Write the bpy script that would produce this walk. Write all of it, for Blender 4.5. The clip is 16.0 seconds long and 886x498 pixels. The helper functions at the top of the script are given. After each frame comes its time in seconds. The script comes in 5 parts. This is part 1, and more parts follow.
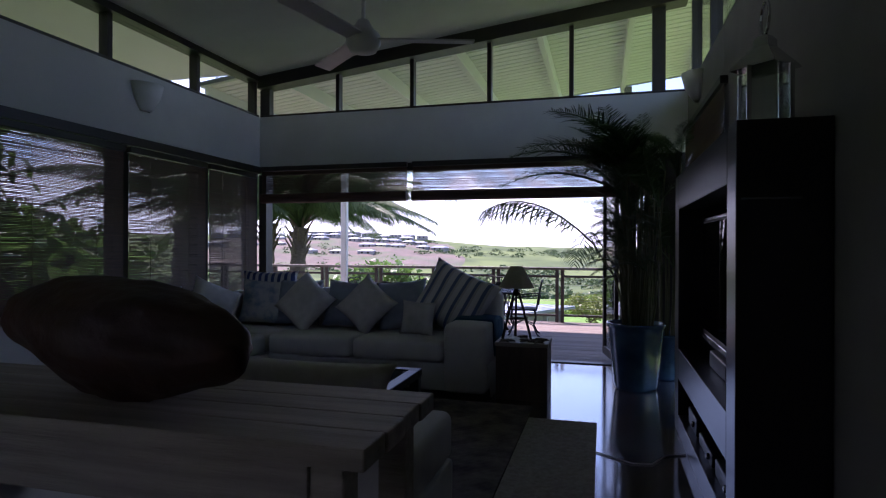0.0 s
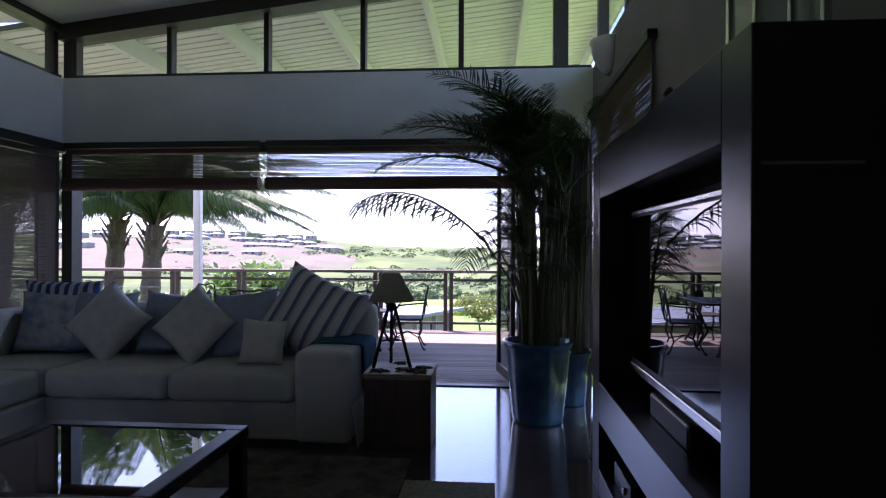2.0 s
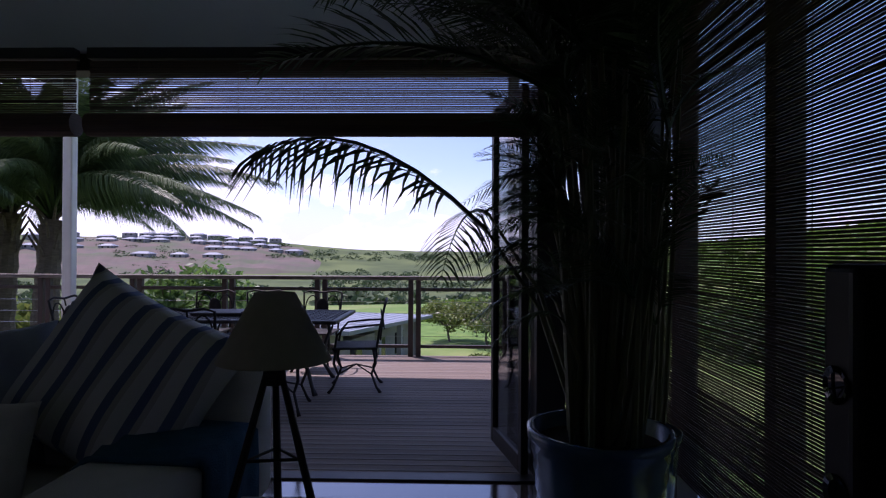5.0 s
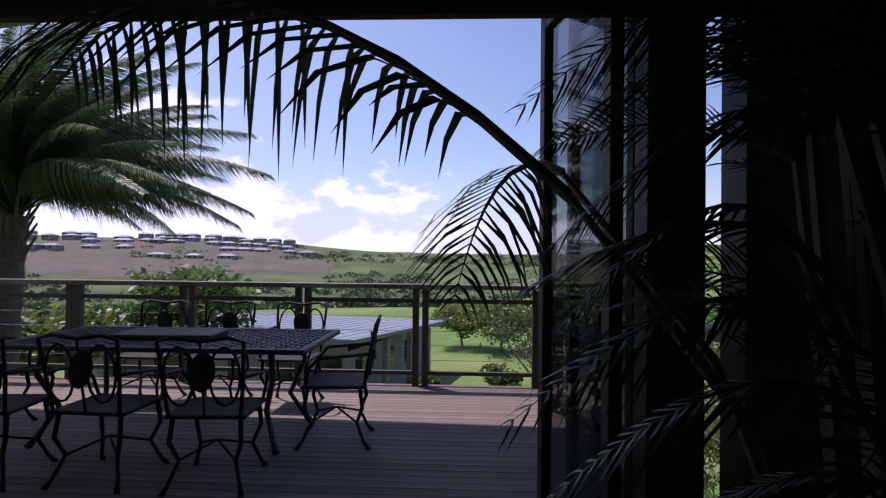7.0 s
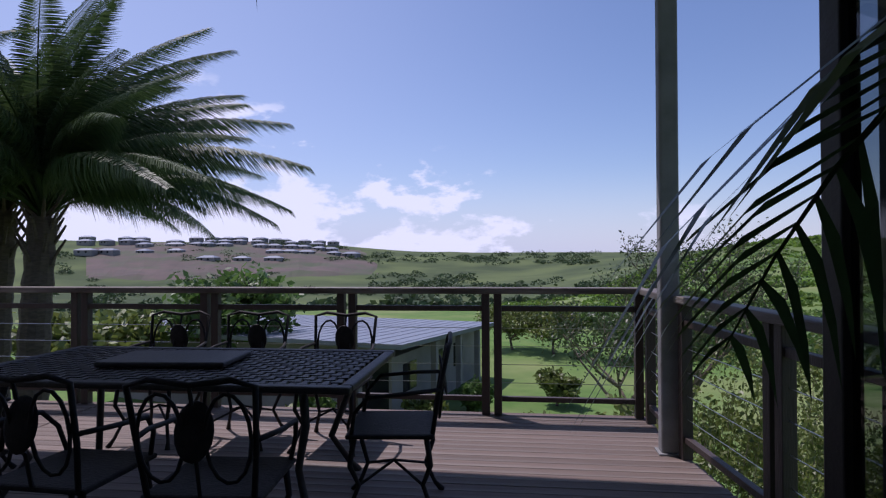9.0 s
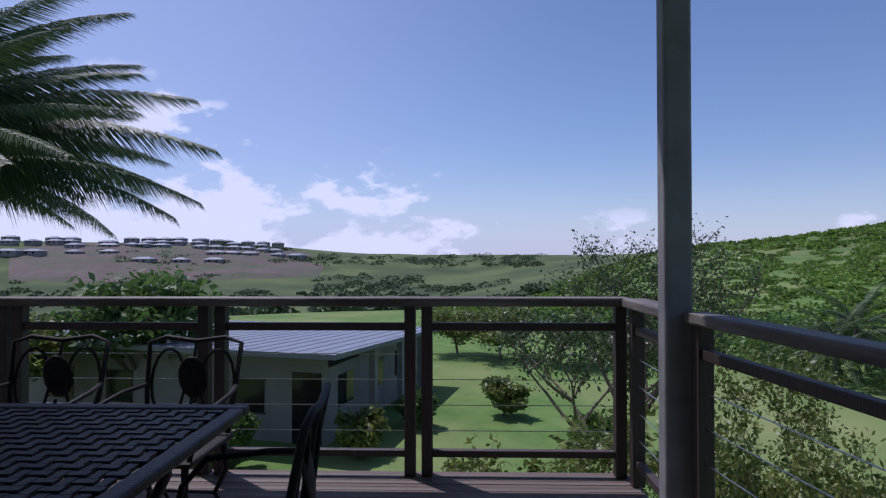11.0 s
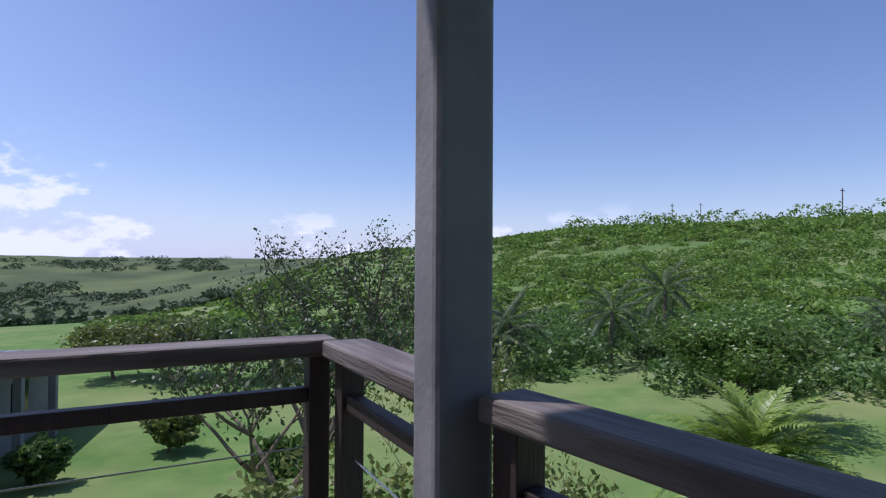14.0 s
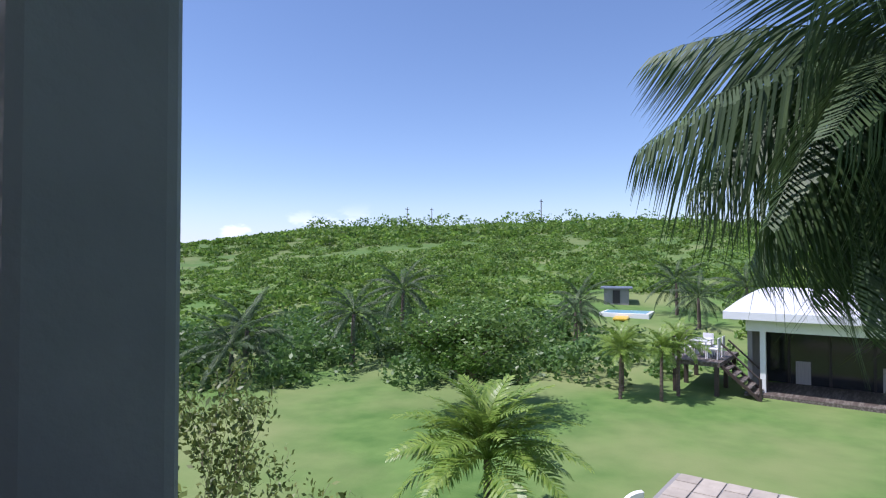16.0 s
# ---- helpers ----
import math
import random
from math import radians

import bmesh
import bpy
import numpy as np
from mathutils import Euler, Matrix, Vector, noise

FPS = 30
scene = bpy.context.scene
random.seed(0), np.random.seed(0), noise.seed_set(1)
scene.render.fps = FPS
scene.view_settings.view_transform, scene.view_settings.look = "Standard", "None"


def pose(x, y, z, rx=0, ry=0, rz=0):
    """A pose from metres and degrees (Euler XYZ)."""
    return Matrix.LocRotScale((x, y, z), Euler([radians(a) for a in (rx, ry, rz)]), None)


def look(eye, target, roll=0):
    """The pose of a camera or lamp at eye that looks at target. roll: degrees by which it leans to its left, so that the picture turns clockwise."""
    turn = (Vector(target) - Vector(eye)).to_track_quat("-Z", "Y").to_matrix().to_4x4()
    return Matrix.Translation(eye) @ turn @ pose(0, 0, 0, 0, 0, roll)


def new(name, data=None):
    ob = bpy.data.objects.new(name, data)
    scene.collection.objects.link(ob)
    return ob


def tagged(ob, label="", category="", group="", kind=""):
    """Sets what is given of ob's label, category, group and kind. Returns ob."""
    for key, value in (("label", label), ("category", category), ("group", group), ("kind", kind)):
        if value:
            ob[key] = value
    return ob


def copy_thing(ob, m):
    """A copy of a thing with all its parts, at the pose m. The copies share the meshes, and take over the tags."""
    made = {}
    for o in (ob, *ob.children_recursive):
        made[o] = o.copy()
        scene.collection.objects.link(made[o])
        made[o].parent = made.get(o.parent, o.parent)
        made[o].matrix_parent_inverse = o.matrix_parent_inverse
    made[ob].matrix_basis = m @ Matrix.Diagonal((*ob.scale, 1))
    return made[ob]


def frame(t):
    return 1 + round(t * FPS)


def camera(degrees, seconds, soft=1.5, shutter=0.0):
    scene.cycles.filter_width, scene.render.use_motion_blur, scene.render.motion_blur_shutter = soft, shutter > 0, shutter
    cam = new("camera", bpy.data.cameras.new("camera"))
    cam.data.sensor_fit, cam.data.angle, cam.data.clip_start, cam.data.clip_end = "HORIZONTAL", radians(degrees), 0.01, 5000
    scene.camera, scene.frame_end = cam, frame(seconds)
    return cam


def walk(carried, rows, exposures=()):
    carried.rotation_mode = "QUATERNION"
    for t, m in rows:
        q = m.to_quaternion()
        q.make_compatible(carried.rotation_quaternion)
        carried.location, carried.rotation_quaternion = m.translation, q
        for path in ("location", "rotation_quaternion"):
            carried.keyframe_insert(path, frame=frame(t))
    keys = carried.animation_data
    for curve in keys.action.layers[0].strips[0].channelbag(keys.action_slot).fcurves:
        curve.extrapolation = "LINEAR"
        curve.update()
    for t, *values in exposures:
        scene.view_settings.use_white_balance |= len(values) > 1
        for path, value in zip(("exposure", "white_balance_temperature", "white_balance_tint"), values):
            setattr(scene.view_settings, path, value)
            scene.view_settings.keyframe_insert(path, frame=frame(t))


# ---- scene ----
cam = camera(74.0, 16.0, soft=1.2)
PATH = [
    (0, (1.017, -6.955, 1.345), (0.493, -5.024, 1.343), 0.2),
    (0.5, (0.972, -6.701, 1.342), (0.625, -4.731, 1.34), 0.2),
    (1, (0.975, -6.359, 1.363), (0.715, -4.376, 1.363), 0.2),
    (1.5, (0.965, -6.026, 1.345), (0.748, -4.037, 1.345), 0.2),
    (2, (0.949, -5.685, 1.355), (0.789, -3.691, 1.355), 0.2),
    (2.5, (0.952, -5.293, 1.357), (0.823, -3.297, 1.354), 0.3),
    (3, (0.938, -4.912, 1.337), (0.821, -2.916, 1.333), 0.4),
    (3.5, (0.885, -4.492, 1.338), (0.802, -2.493, 1.334), 0.5),
    (4, (0.856, -4.061, 1.341), (0.796, -2.062, 1.338), 0.4),
    (4.5, (0.816, -3.661, 1.305), (0.769, -1.661, 1.311), 0.3),
    (7, (0.738, -1.618, 1.294), (0.645, 0.38, 1.314), 0.6),
    (7.5, (0.72, -1.338, 1.283), (0.488, 0.649, 1.301), 0.4),
    (8, (0.612, -1.077, 1.291), (0.318, 0.901, 1.305), -0.3),
    (9.2, (0.40, -0.30, 1.262), (0.18, 1.688, 1.28), -0.3),
    (10.5, (0.416, 0.602, 1.234), (0.285, 2.598, 1.255), -0.2),
    (11, (0.478, 0.972, 1.233), (0.42, 2.971, 1.257), -0.1),
    (11.5, (0.55, 1.337, 1.224), (0.559, 3.337, 1.25), -0.2),
    (12, (0.644, 1.664, 1.231), (0.677, 3.663, 1.256), -0.3),
    (12.5, (0.698, 1.969, 1.232), (0.805, 3.966, 1.261), -0.0),
    (13, (0.768, 2.216, 1.226), (1.071, 4.193, 1.258), -0.0),
    (13.5, (0.862, 2.461, 1.228), (1.469, 4.367, 1.261), 0.1),
    (14, (0.891, 2.643, 1.23), (1.832, 4.407, 1.269), 0.3),
    (14.5, (0.924, 2.785, 1.229), (2.123, 4.386, 1.271), 0.3),
    (15, (1.063, 2.956, 1.231), (2.428, 4.418, 1.275), 0.2),
    (15.5, (1.188, 3.081, 1.231), (2.662, 4.431, 1.275), 0.0),
    (16, (1.26, 3.15, 1.232), (2.855, 4.356, 1.276), -0.0),
]
walk(cam, [(t, look(eye, target, roll)) for t, eye, target, roll in PATH],
     exposures=((0, 1.65, 6100, 41), (1.5, 2.35, 6150, 42), (2.5, 2.3, 6150, 42), (3.5, 1.45, 6150, 42), (4.5, 0.75, 6000, 42), (6.8, 0.25, 6300, 34), (8, 0.05, 6200, 33), (10.5, -0.25, 5750, 28), (12.5, -0.2, 5750, 28), (14.5, 0.15, 5800, 27), (16, 0.45, 5850, 24)))

# ---- light ----
AZ, EL = math.atan2(0.66, -0.75), radians(64)
SUN_DIR = Vector((math.cos(AZ) * math.cos(EL), math.sin(AZ) * math.cos(EL), math.sin(EL)))
world = bpy.data.worlds.new("sky_world")
scene.world = world
world.use_nodes = True
wn, wl = world.node_tree.nodes, world.node_tree.links
wn.clear()
w_out = wn.new("ShaderNodeOutputWorld")
w_bg = wn.new("ShaderNodeBackground")
w_bg.inputs[1].default_value = 0.11
sky = wn.new("ShaderNodeTexSky")
sky.sky_type = "NISHITA"
sky.sun_disc = False
sky.sun_elevation = EL
sky.sun_rotation = math.atan2(SUN_DIR.x, SUN_DIR.y)
sky.air_density, sky.dust_density, sky.ozone_density = 1.0, 0.25, 3.0
w_co = wn.new("ShaderNodeTexCoord")
w_map = wn.new("ShaderNodeMapping")
w_map.inputs["Scale"].default_value = (1.0, 1.0, 2.0)
w_map.inputs["Location"].default_value = (0.35, 0.1, 0.2)
w_noise = wn.new("ShaderNodeTexNoise")
w_noise.inputs["Scale"].default_value = 7.0
w_noise.inputs["Detail"].default_value = 10
w_noise.inputs["Roughness"].default_value = 0.56
w_sep = wn.new("ShaderNodeSeparateXYZ")


def w_math(op, a, b, clamp=False):
    n = wn.new("ShaderNodeMath")
    n.operation, n.use_clamp = op, clamp
    for k, v in enumerate((a, b)):
        if isinstance(v, (int, float)):
            n.inputs[k].default_value = v
        else:
            wl.new(v, n.inputs[k])
    return n.outputs[0]


def w_step(v, a, b, lo=0.0, hi=1.0):
    n = wn.new("ShaderNodeMapRange")
    n.interpolation_type = "SMOOTHSTEP"
    for k, x in zip((1, 2, 3, 4), (a, b, lo, hi)):
        n.inputs[k].default_value = x
    wl.new(v, n.inputs[0])
    return n.outputs[0]


def w_blend(fac, under, colour):
    n = wn.new("ShaderNodeMix")
    n.data_type = "RGBA"
    n.inputs[7].default_value = (*colour, 1)
    wl.new(fac, n.inputs[0])
    wl.new(under, n.inputs[6])
    return n.outputs[2]


wl.new(w_co.outputs["Generated"], w_map.inputs[0])
wl.new(w_map.outputs[0], w_noise.inputs["Vector"])
wl.new(w_co.outputs["Generated"], w_sep.inputs[0])
sky_x, sky_z = w_sep.outputs[0], w_sep.outputs[2]
# a bank of fair-weather cumulus that climbs towards the west, thin haze on the horizon
bank_top = w_math("ADD", w_step(sky_x, -0.62, 0.05, 0.27, 0.115), w_step(sky_x, -0.05, 0.25, 0.0, -0.06))
depth = w_math("SUBTRACT", bank_top, sky_z)
puff = w_math("ADD", w_noise.outputs[0], w_math("MULTIPLY", depth, 0.9))
cloud = w_math("MULTIPLY", w_step(puff, 0.555, 0.625), w_step(depth, -0.05, 0.02))
haze = w_math("MULTIPLY", w_step(sky_z, -0.02, 0.15, 0.85, 0.0), w_step(sky_x, -0.3, 0.7, 1.0, 0.7))
veil = w_step(sky_x, -0.8, 0.3, 0.55, 0.0)
col = w_blend(veil, sky.outputs[0], (4.9, 5.9, 7.9))
col = w_blend(haze, col, (5.1, 6.0, 7.5))
col = w_blend(w_math("MULTIPLY", cloud, 0.85), col, (7.9, 8.4, 9.3))
wl.new(col, w_bg.inputs[0])
wl.new(w_bg.outputs[0], w_out.inputs[0])

sun = new("sun", bpy.data.lights.new("sun", "SUN"))
sun.data.energy, sun.data.angle, sun.data.color = 4.0, radians(0.6), (1.0, 0.95, 0.86)
sun.matrix_world = look(SUN_DIR * 60, (0, 0, 0))


# ---- materials ----
def mat(name, a, b=None, scale=8.0, rough=0.6, metal=0.0, bump=0.0, bscale=None, stretch=(1, 1, 1), rand=0.0,
        trans=0.0, spec=0.5, coords="Object", rvar=0.0, detail=5.0, c=None, cscale=0.6):
    """A noise-mottled surface: two colours at one scale, a third patching them at a larger one."""
    m = bpy.data.materials.new(name)
    m.use_nodes = True
    n, l = m.node_tree.nodes, m.node_tree.links
    p = n["Principled BSDF"]
    p.inputs["Roughness"].default_value = rough
    p.inputs["Metallic"].default_value = metal
    p.inputs["Specular IOR Level"].default_value = spec
    b = b or tuple(v * 0.8 for v in a)
    co = n.new("ShaderNodeTexCoord")
    mp = n.new("ShaderNodeMapping")
    mp.inputs["Scale"].default_value = stretch
    l.new(co.outputs[coords], mp.inputs[0])
    tx = n.new("ShaderNodeTexNoise")
    tx.inputs["Scale"].default_value, tx.inputs["Detail"].default_value = scale, detail
    l.new(mp.outputs[0], tx.inputs["Vector"])
    rp = n.new("ShaderNodeValToRGB")
    rp.color_ramp.elements[0].position, rp.color_ramp.elements[1].position = 0.32, 0.68
    rp.color_ramp.elements[0].color, rp.color_ramp.elements[1].color = (*a, 1), (*b, 1)
    l.new(tx.outputs[0], rp.inputs[0])
    col = rp.outputs[0]
    if c:
        t2 = n.new("ShaderNodeTexNoise")
        t2.inputs["Scale"].default_value, t2.inputs["Detail"].default_value = cscale, 6
        l.new(mp.outputs[0], t2.inputs["Vector"])
        r2 = n.new("ShaderNodeValToRGB")
        r2.color_ramp.elements[0].position, r2.color_ramp.elements[1].position = 0.45, 0.65
        l.new(t2.outputs[0], r2.inputs[0])
        mx = n.new("ShaderNodeMix")
        mx.data_type = "RGBA"
        mx.inputs[7].default_value = (*c, 1)
        l.new(r2.outputs[0], mx.inputs[0])
        l.new(col, mx.inputs[6])
        col = mx.outputs[2]
    if rand:
        info = n.new("ShaderNodeObjectInfo")
        hs = n.new("ShaderNodeHueSaturation")
        mr = n.new("ShaderNodeMapRange")
        mr.inputs[3].default_value, mr.inputs[4].default_value = 1 - rand, 1 + rand
        l.new(info.outputs["Random"], mr.inputs[0])
        l.new(mr.outputs[0], hs.inputs["Value"])
        l.new(col, hs.inputs["Color"])
        col = hs.outputs[0]
    l.new(col, p.inputs["Base Color"])
    if rvar:
        mr = n.new("ShaderNodeMapRange")
        mr.inputs[3].default_value, mr.inputs[4].default_value = max(0.02, rough - rvar), rough + rvar
        l.new(tx.outputs[0], mr.inputs[0])
        l.new(mr.outputs[0], p.inputs["Roughness"])
    if bump:
        bt = n.new("ShaderNodeTexNoise")
        bt.inputs["Scale"].default_value, bt.inputs["Detail"].default_value = bscale or scale * 5, 4
        l.new(mp.outputs[0], bt.inputs["Vector"])
        bp = n.new("ShaderNodeBump")
        bp.inputs["Strength"].default_value, bp.inputs["Distance"].default_value = bump, 0.01
        l.new(bt.outputs[0], bp.inputs["Height"])
        l.new(bp.outputs[0], p.inputs["Normal"])
    if trans:
        tr = n.new("ShaderNodeBsdfTranslucent")
        l.new(col, tr.inputs[0])
        ms = n.new("ShaderNodeMixShader")
        ms.inputs[0].default_value = trans
        l.new(p.outputs[0], ms.inputs[1])
        l.new(tr.outputs[0], ms.inputs[2])
        l.new(ms.outputs[0], n["Material Output"].inputs[0])
    return m


def leaf_mat(name, a, b, rough=0.45, trans=0.35):
    """Leaves: the hue drifts from leaf to leaf."""
    m = bpy.data.materials.new(name)
    m.use_nodes = True
    n, l = m.node_tree.nodes, m.node_tree.links
    p = n["Principled BSDF"]
    p.inputs["Roughness"].default_value = rough
    g = n.new("ShaderNodeNewGeometry")
    rp = n.new("ShaderNodeValToRGB")
    rp.color_ramp.elements[0].color, rp.color_ramp.elements[1].color = (*a, 1), (*b, 1)
    l.new(g.outputs["Random Per Island"], rp.inputs[0])
    tx = n.new("ShaderNodeTexNoise")
    tx.inputs["Scale"].default_value = 0.35
    co = n.new("ShaderNodeTexCoord")
    l.new(co.outputs["Object"], tx.inputs["Vector"])
    hs = n.new("ShaderNodeHueSaturation")
    mr = n.new("ShaderNodeMapRange")
    mr.inputs[1].default_value, mr.inputs[2].default_value = 0.3, 0.7
    mr.inputs[3].default_value, mr.inputs[4].default_value = 0.6, 1.4
    l.new(tx.outputs[0], mr.inputs[0])
    l.new(mr.outputs[0], hs.inputs["Value"])
    l.new(rp.outputs[0], hs.inputs["Color"])
    l.new(hs.outputs[0], p.inputs["Base Color"])
    tr = n.new("ShaderNodeBsdfTranslucent")
    l.new(hs.outputs[0], tr.inputs[0])
    ms = n.new("ShaderNodeMixShader")
    ms.inputs[0].default_value = trans
    l.new(p.outputs[0], ms.inputs[1])
    l.new(tr.outputs[0], ms.inputs[2])
    l.new(ms.outputs[0], n["Material Output"].inputs[0])
    return m


def glass_mat(name, tint=(0.95, 0.98, 0.97), sheen=0.035):
    m = bpy.data.materials.new(name)
    m.use_nodes = True
    n, l = m.node_tree.nodes, m.node_tree.links
    gl = n.new("ShaderNodeBsdfGlossy")
    gl.inputs["Roughness"].default_value = 0.02
    tp = n.new("ShaderNodeBsdfTransparent")
    tp.inputs[0].default_value = (*tint, 1)
    lw = n.new("ShaderNodeLayerWeight")
    lw.inputs[0].default_value = 0.5
    pw = n.new("ShaderNodeMath")
    pw.operation = "POWER"
    pw.inputs[1].default_value = 5.0
    l.new(lw.outputs["Facing"], pw.inputs[0])
    fr = n.new("ShaderNodeMath")
    fr.operation = "MULTIPLY_ADD"
    fr.inputs[1].default_value, fr.inputs[2].default_value = 0.9, sheen
    l.new(pw.outputs[0], fr.inputs[0])
    ms = n.new("ShaderNodeMixShader")
    l.new(fr.outputs[0], ms.inputs[0])
    l.new(tp.outputs[0], ms.inputs[1])
    l.new(gl.outputs[0], ms.inputs[2])
    l.new(ms.outputs[0], n["Material Output"].inputs[0])
    return m


def stripe_mat(name, cols, freq, axis=0):
    """Woven stripes across a cushion, with a linen grain."""
    m = mat(name, cols[0], cols[0], 40, 0.9, bump=0.3, bscale=300)
    n, l = m.node_tree.nodes, m.node_tree.links
    co = n.new("ShaderNodeTexCoord")
    sp = n.new("ShaderNodeSeparateXYZ")
    l.new(co.outputs["Object"], sp.inputs[0])
    mu = n.new("ShaderNodeMath")
    mu.operation = "MULTIPLY"
    mu.inputs[1].default_value = freq
    l.new(sp.outputs[axis], mu.inputs[0])
    fr = n.new("ShaderNodeMath")
    fr.operation = "FRACT"
    l.new(mu.outputs[0], fr.inputs[0])
    rp = n.new("ShaderNodeValToRGB")
    rp.color_ramp.interpolation = "CONSTANT"
    rp.color_ramp.elements[0].color = (*cols[0], 1)
    rp.color_ramp.elements[1].position, rp.color_ramp.elements[1].color = 0.5, (*cols[1], 1)
    if len(cols) > 2:
        e = rp.color_ramp.elements.new(0.8)
        e.color = (*cols[2], 1)
    l.new(fr.outputs[0], rp.inputs[0])
    l.new(rp.outputs[0], n["Principled BSDF"].inputs["Base Color"])
    return m


M_WALL = mat("wall_paint", (0.72, 0.72, 0.70), (0.66, 0.66, 0.65), 3, 0.85, bump=0.08, bscale=60, c=(0.62, 0.62, 0.6))
# White wall paint toned down: the right wall's shade is in the colour.
M_WALL_SHADED = mat("shaded_wall_paint", (0.27, 0.26, 0.235), (0.235, 0.228, 0.205), 3, 0.85, bump=0.08, bscale=60)
M_CEIL = mat("ceiling_paint", (0.78, 0.78, 0.76), (0.72, 0.72, 0.70), 2, 0.9, bump=0.05, bscale=40)
M_FRAME = mat("dark_frame", (0.030, 0.024, 0.022), (0.022, 0.018, 0.017), 14, 0.45, bump=0.1, bscale=80)
M_FLOOR = mat("polished_floor", (0.13, 0.085, 0.07), (0.085, 0.06, 0.055), 2.2, 0.11, rvar=0.04, spec=1.0, bump=0.02, bscale=12, c=(0.16, 0.12, 0.11), cscale=0.9)
M_DECK = mat("deck_board", (0.17, 0.122, 0.10), (0.115, 0.085, 0.07), 6, 0.75, bump=0.35, bscale=30, stretch=(0.25, 6, 6), rand=0.22, c=(0.23, 0.20, 0.18))
M_RAIL = mat("rail_timber", (0.105, 0.082, 0.069), (0.07, 0.055, 0.047), 7, 0.6, bump=0.4, bscale=25, stretch=(0.5, 4, 4), c=(0.20, 0.178, 0.155), cscale=3)
M_POST = mat("rail_post_timber", (0.060, 0.042, 0.036), (0.042, 0.03, 0.027), 9, 0.55, bump=0.3, bscale=30, stretch=(4, 4, 0.5))
M_WIRE = mat("steel_wire", (0.45, 0.45, 0.45), None, 20, 0.35, metal=1.0)
M_COLUMN = mat("galvanised_column", (0.25, 0.252, 0.255), (0.20, 0.202, 0.205), 7, 0.62, spec=0.15, bump=0.2, bscale=45, c=(0.30, 0.302, 0.305), cscale=2.5)
M_WHITEWOOD = mat("white_board", (0.78, 0.79, 0.76), (0.72, 0.73, 0.70), 5, 0.6, stretch=(1, 6, 6))
M_WHITE = mat("white_enamel", (0.78, 0.78, 0.78), (0.72, 0.72, 0.72), 10, 0.35)
M_SOFA = mat("sofa_linen", (0.70, 0.68, 0.66), (0.62, 0.60, 0.585), 5, 0.92, bump=0.35, bscale=220, c=(0.65, 0.635, 0.62))
M_CUSH = mat("cushion_linen", (0.66, 0.63, 0.60), (0.56, 0.54, 0.51), 12, 0.92, bump=0.3, bscale=200)
M_CUSH_BLUE = mat("cushion_blue_grey", (0.34, 0.38, 0.46), (0.28, 0.32, 0.40), 12, 0.92, bump=0.3, bscale=200)
M_PRINT = mat("cushion_print", (0.60, 0.60, 0.62), (0.56, 0.56, 0.58), 6, 0.92, bump=0.3, bscale=200, c=(0.24, 0.33, 0.48), cscale=9)
M_STRIPE = stripe_mat("cushion_stripe", ((0.62, 0.61, 0.61), (0.12, 0.16, 0.29), (0.46, 0.44, 0.43)), 9.0, 0)
M_STRIPE_B = stripe_mat("cushion_stripe_blue", ((0.62, 0.62, 0.64), (0.05, 0.09, 0.26)), 13.0, 0)
M_THROW = mat("teal_throw", (0.02, 0.11, 0.20), (0.015, 0.08, 0.15), 20, 0.95, bump=0.6, bscale=160)
M_PED = mat("pedestal_timber", (0.17, 0.115, 0.085), (0.11, 0.075, 0.06), 5, 0.5, bump=0.25, bscale=40, stretch=(6, 6, 0.6))
M_CAB = mat("cabinet_veneer", (0.016, 0.014, 0.017), (0.011, 0.010, 0.013), 4, 0.28, stretch=(1, 0.3, 6), spec=0.45)
M_BLACK = mat("black_plastic", (0.012, 0.012, 0.013), None, 20, 0.4)
M_SCREEN = mat("tv_screen", (0.006, 0.006, 0.007), None, 5, 0.012, spec=0.6)
M_SILVER = mat("silver_trim", (0.55, 0.55, 0.57), (0.45, 0.45, 0.47), 20, 0.25, metal=1.0)
M_POT = mat("blue_glazed_pot", (0.035, 0.085, 0.17), (0.02, 0.055, 0.12), 6, 0.22, rvar=0.08, c=(0.06, 0.13, 0.2), cscale=4)
M_SOIL = mat("potting_soil", (0.04, 0.03, 0.022), None, 30, 0.95, bump=0.8, bscale=60)
M_CANE = mat("palm_cane", (0.075, 0.095, 0.035), (0.12, 0.11, 0.05), 5, 0.5, stretch=(1, 1, 3))
M_FROND_IN = leaf_mat("parlour_palm_leaf", (0.028, 0.065, 0.020), (0.055, 0.105, 0.032), 0.4, 0.25)
M_SHADE = mat("lamp_shade", (0.50, 0.46, 0.36), (0.46, 0.42, 0.33), 30, 0.9, trans=0.25)
M_IRON = mat("wrought_iron", (0.028, 0.026, 0.027), (0.042, 0.038, 0.037), 25, 0.5, metal=0.2, bump=0.3, bscale=70)
M_CHAIR = mat("dark_cast_iron", (0.012, 0.011, 0.012), (0.022, 0.02, 0.02), 25, 0.68, bump=0.4, bscale=70, spec=0.3)
M_STARFISH = mat("starfish", (0.20, 0.15, 0.12), (0.13, 0.10, 0.085), 40, 0.85, bump=0.8, bscale=120)
M_BLIND = mat("blind_reed", (0.145, 0.085, 0.06), (0.09, 0.055, 0.042), 6, 0.7, stretch=(0.4, 0.4, 30), trans=0.25)
M_GLASS = glass_mat("window_glass")
M_DOORGLASS = glass_mat("tinted_door_glass", (0.52, 0.55, 0.56), 0.06)
M_TABLEGLASS = glass_mat("table_glass", (0.12, 0.14, 0.14), 0.32)
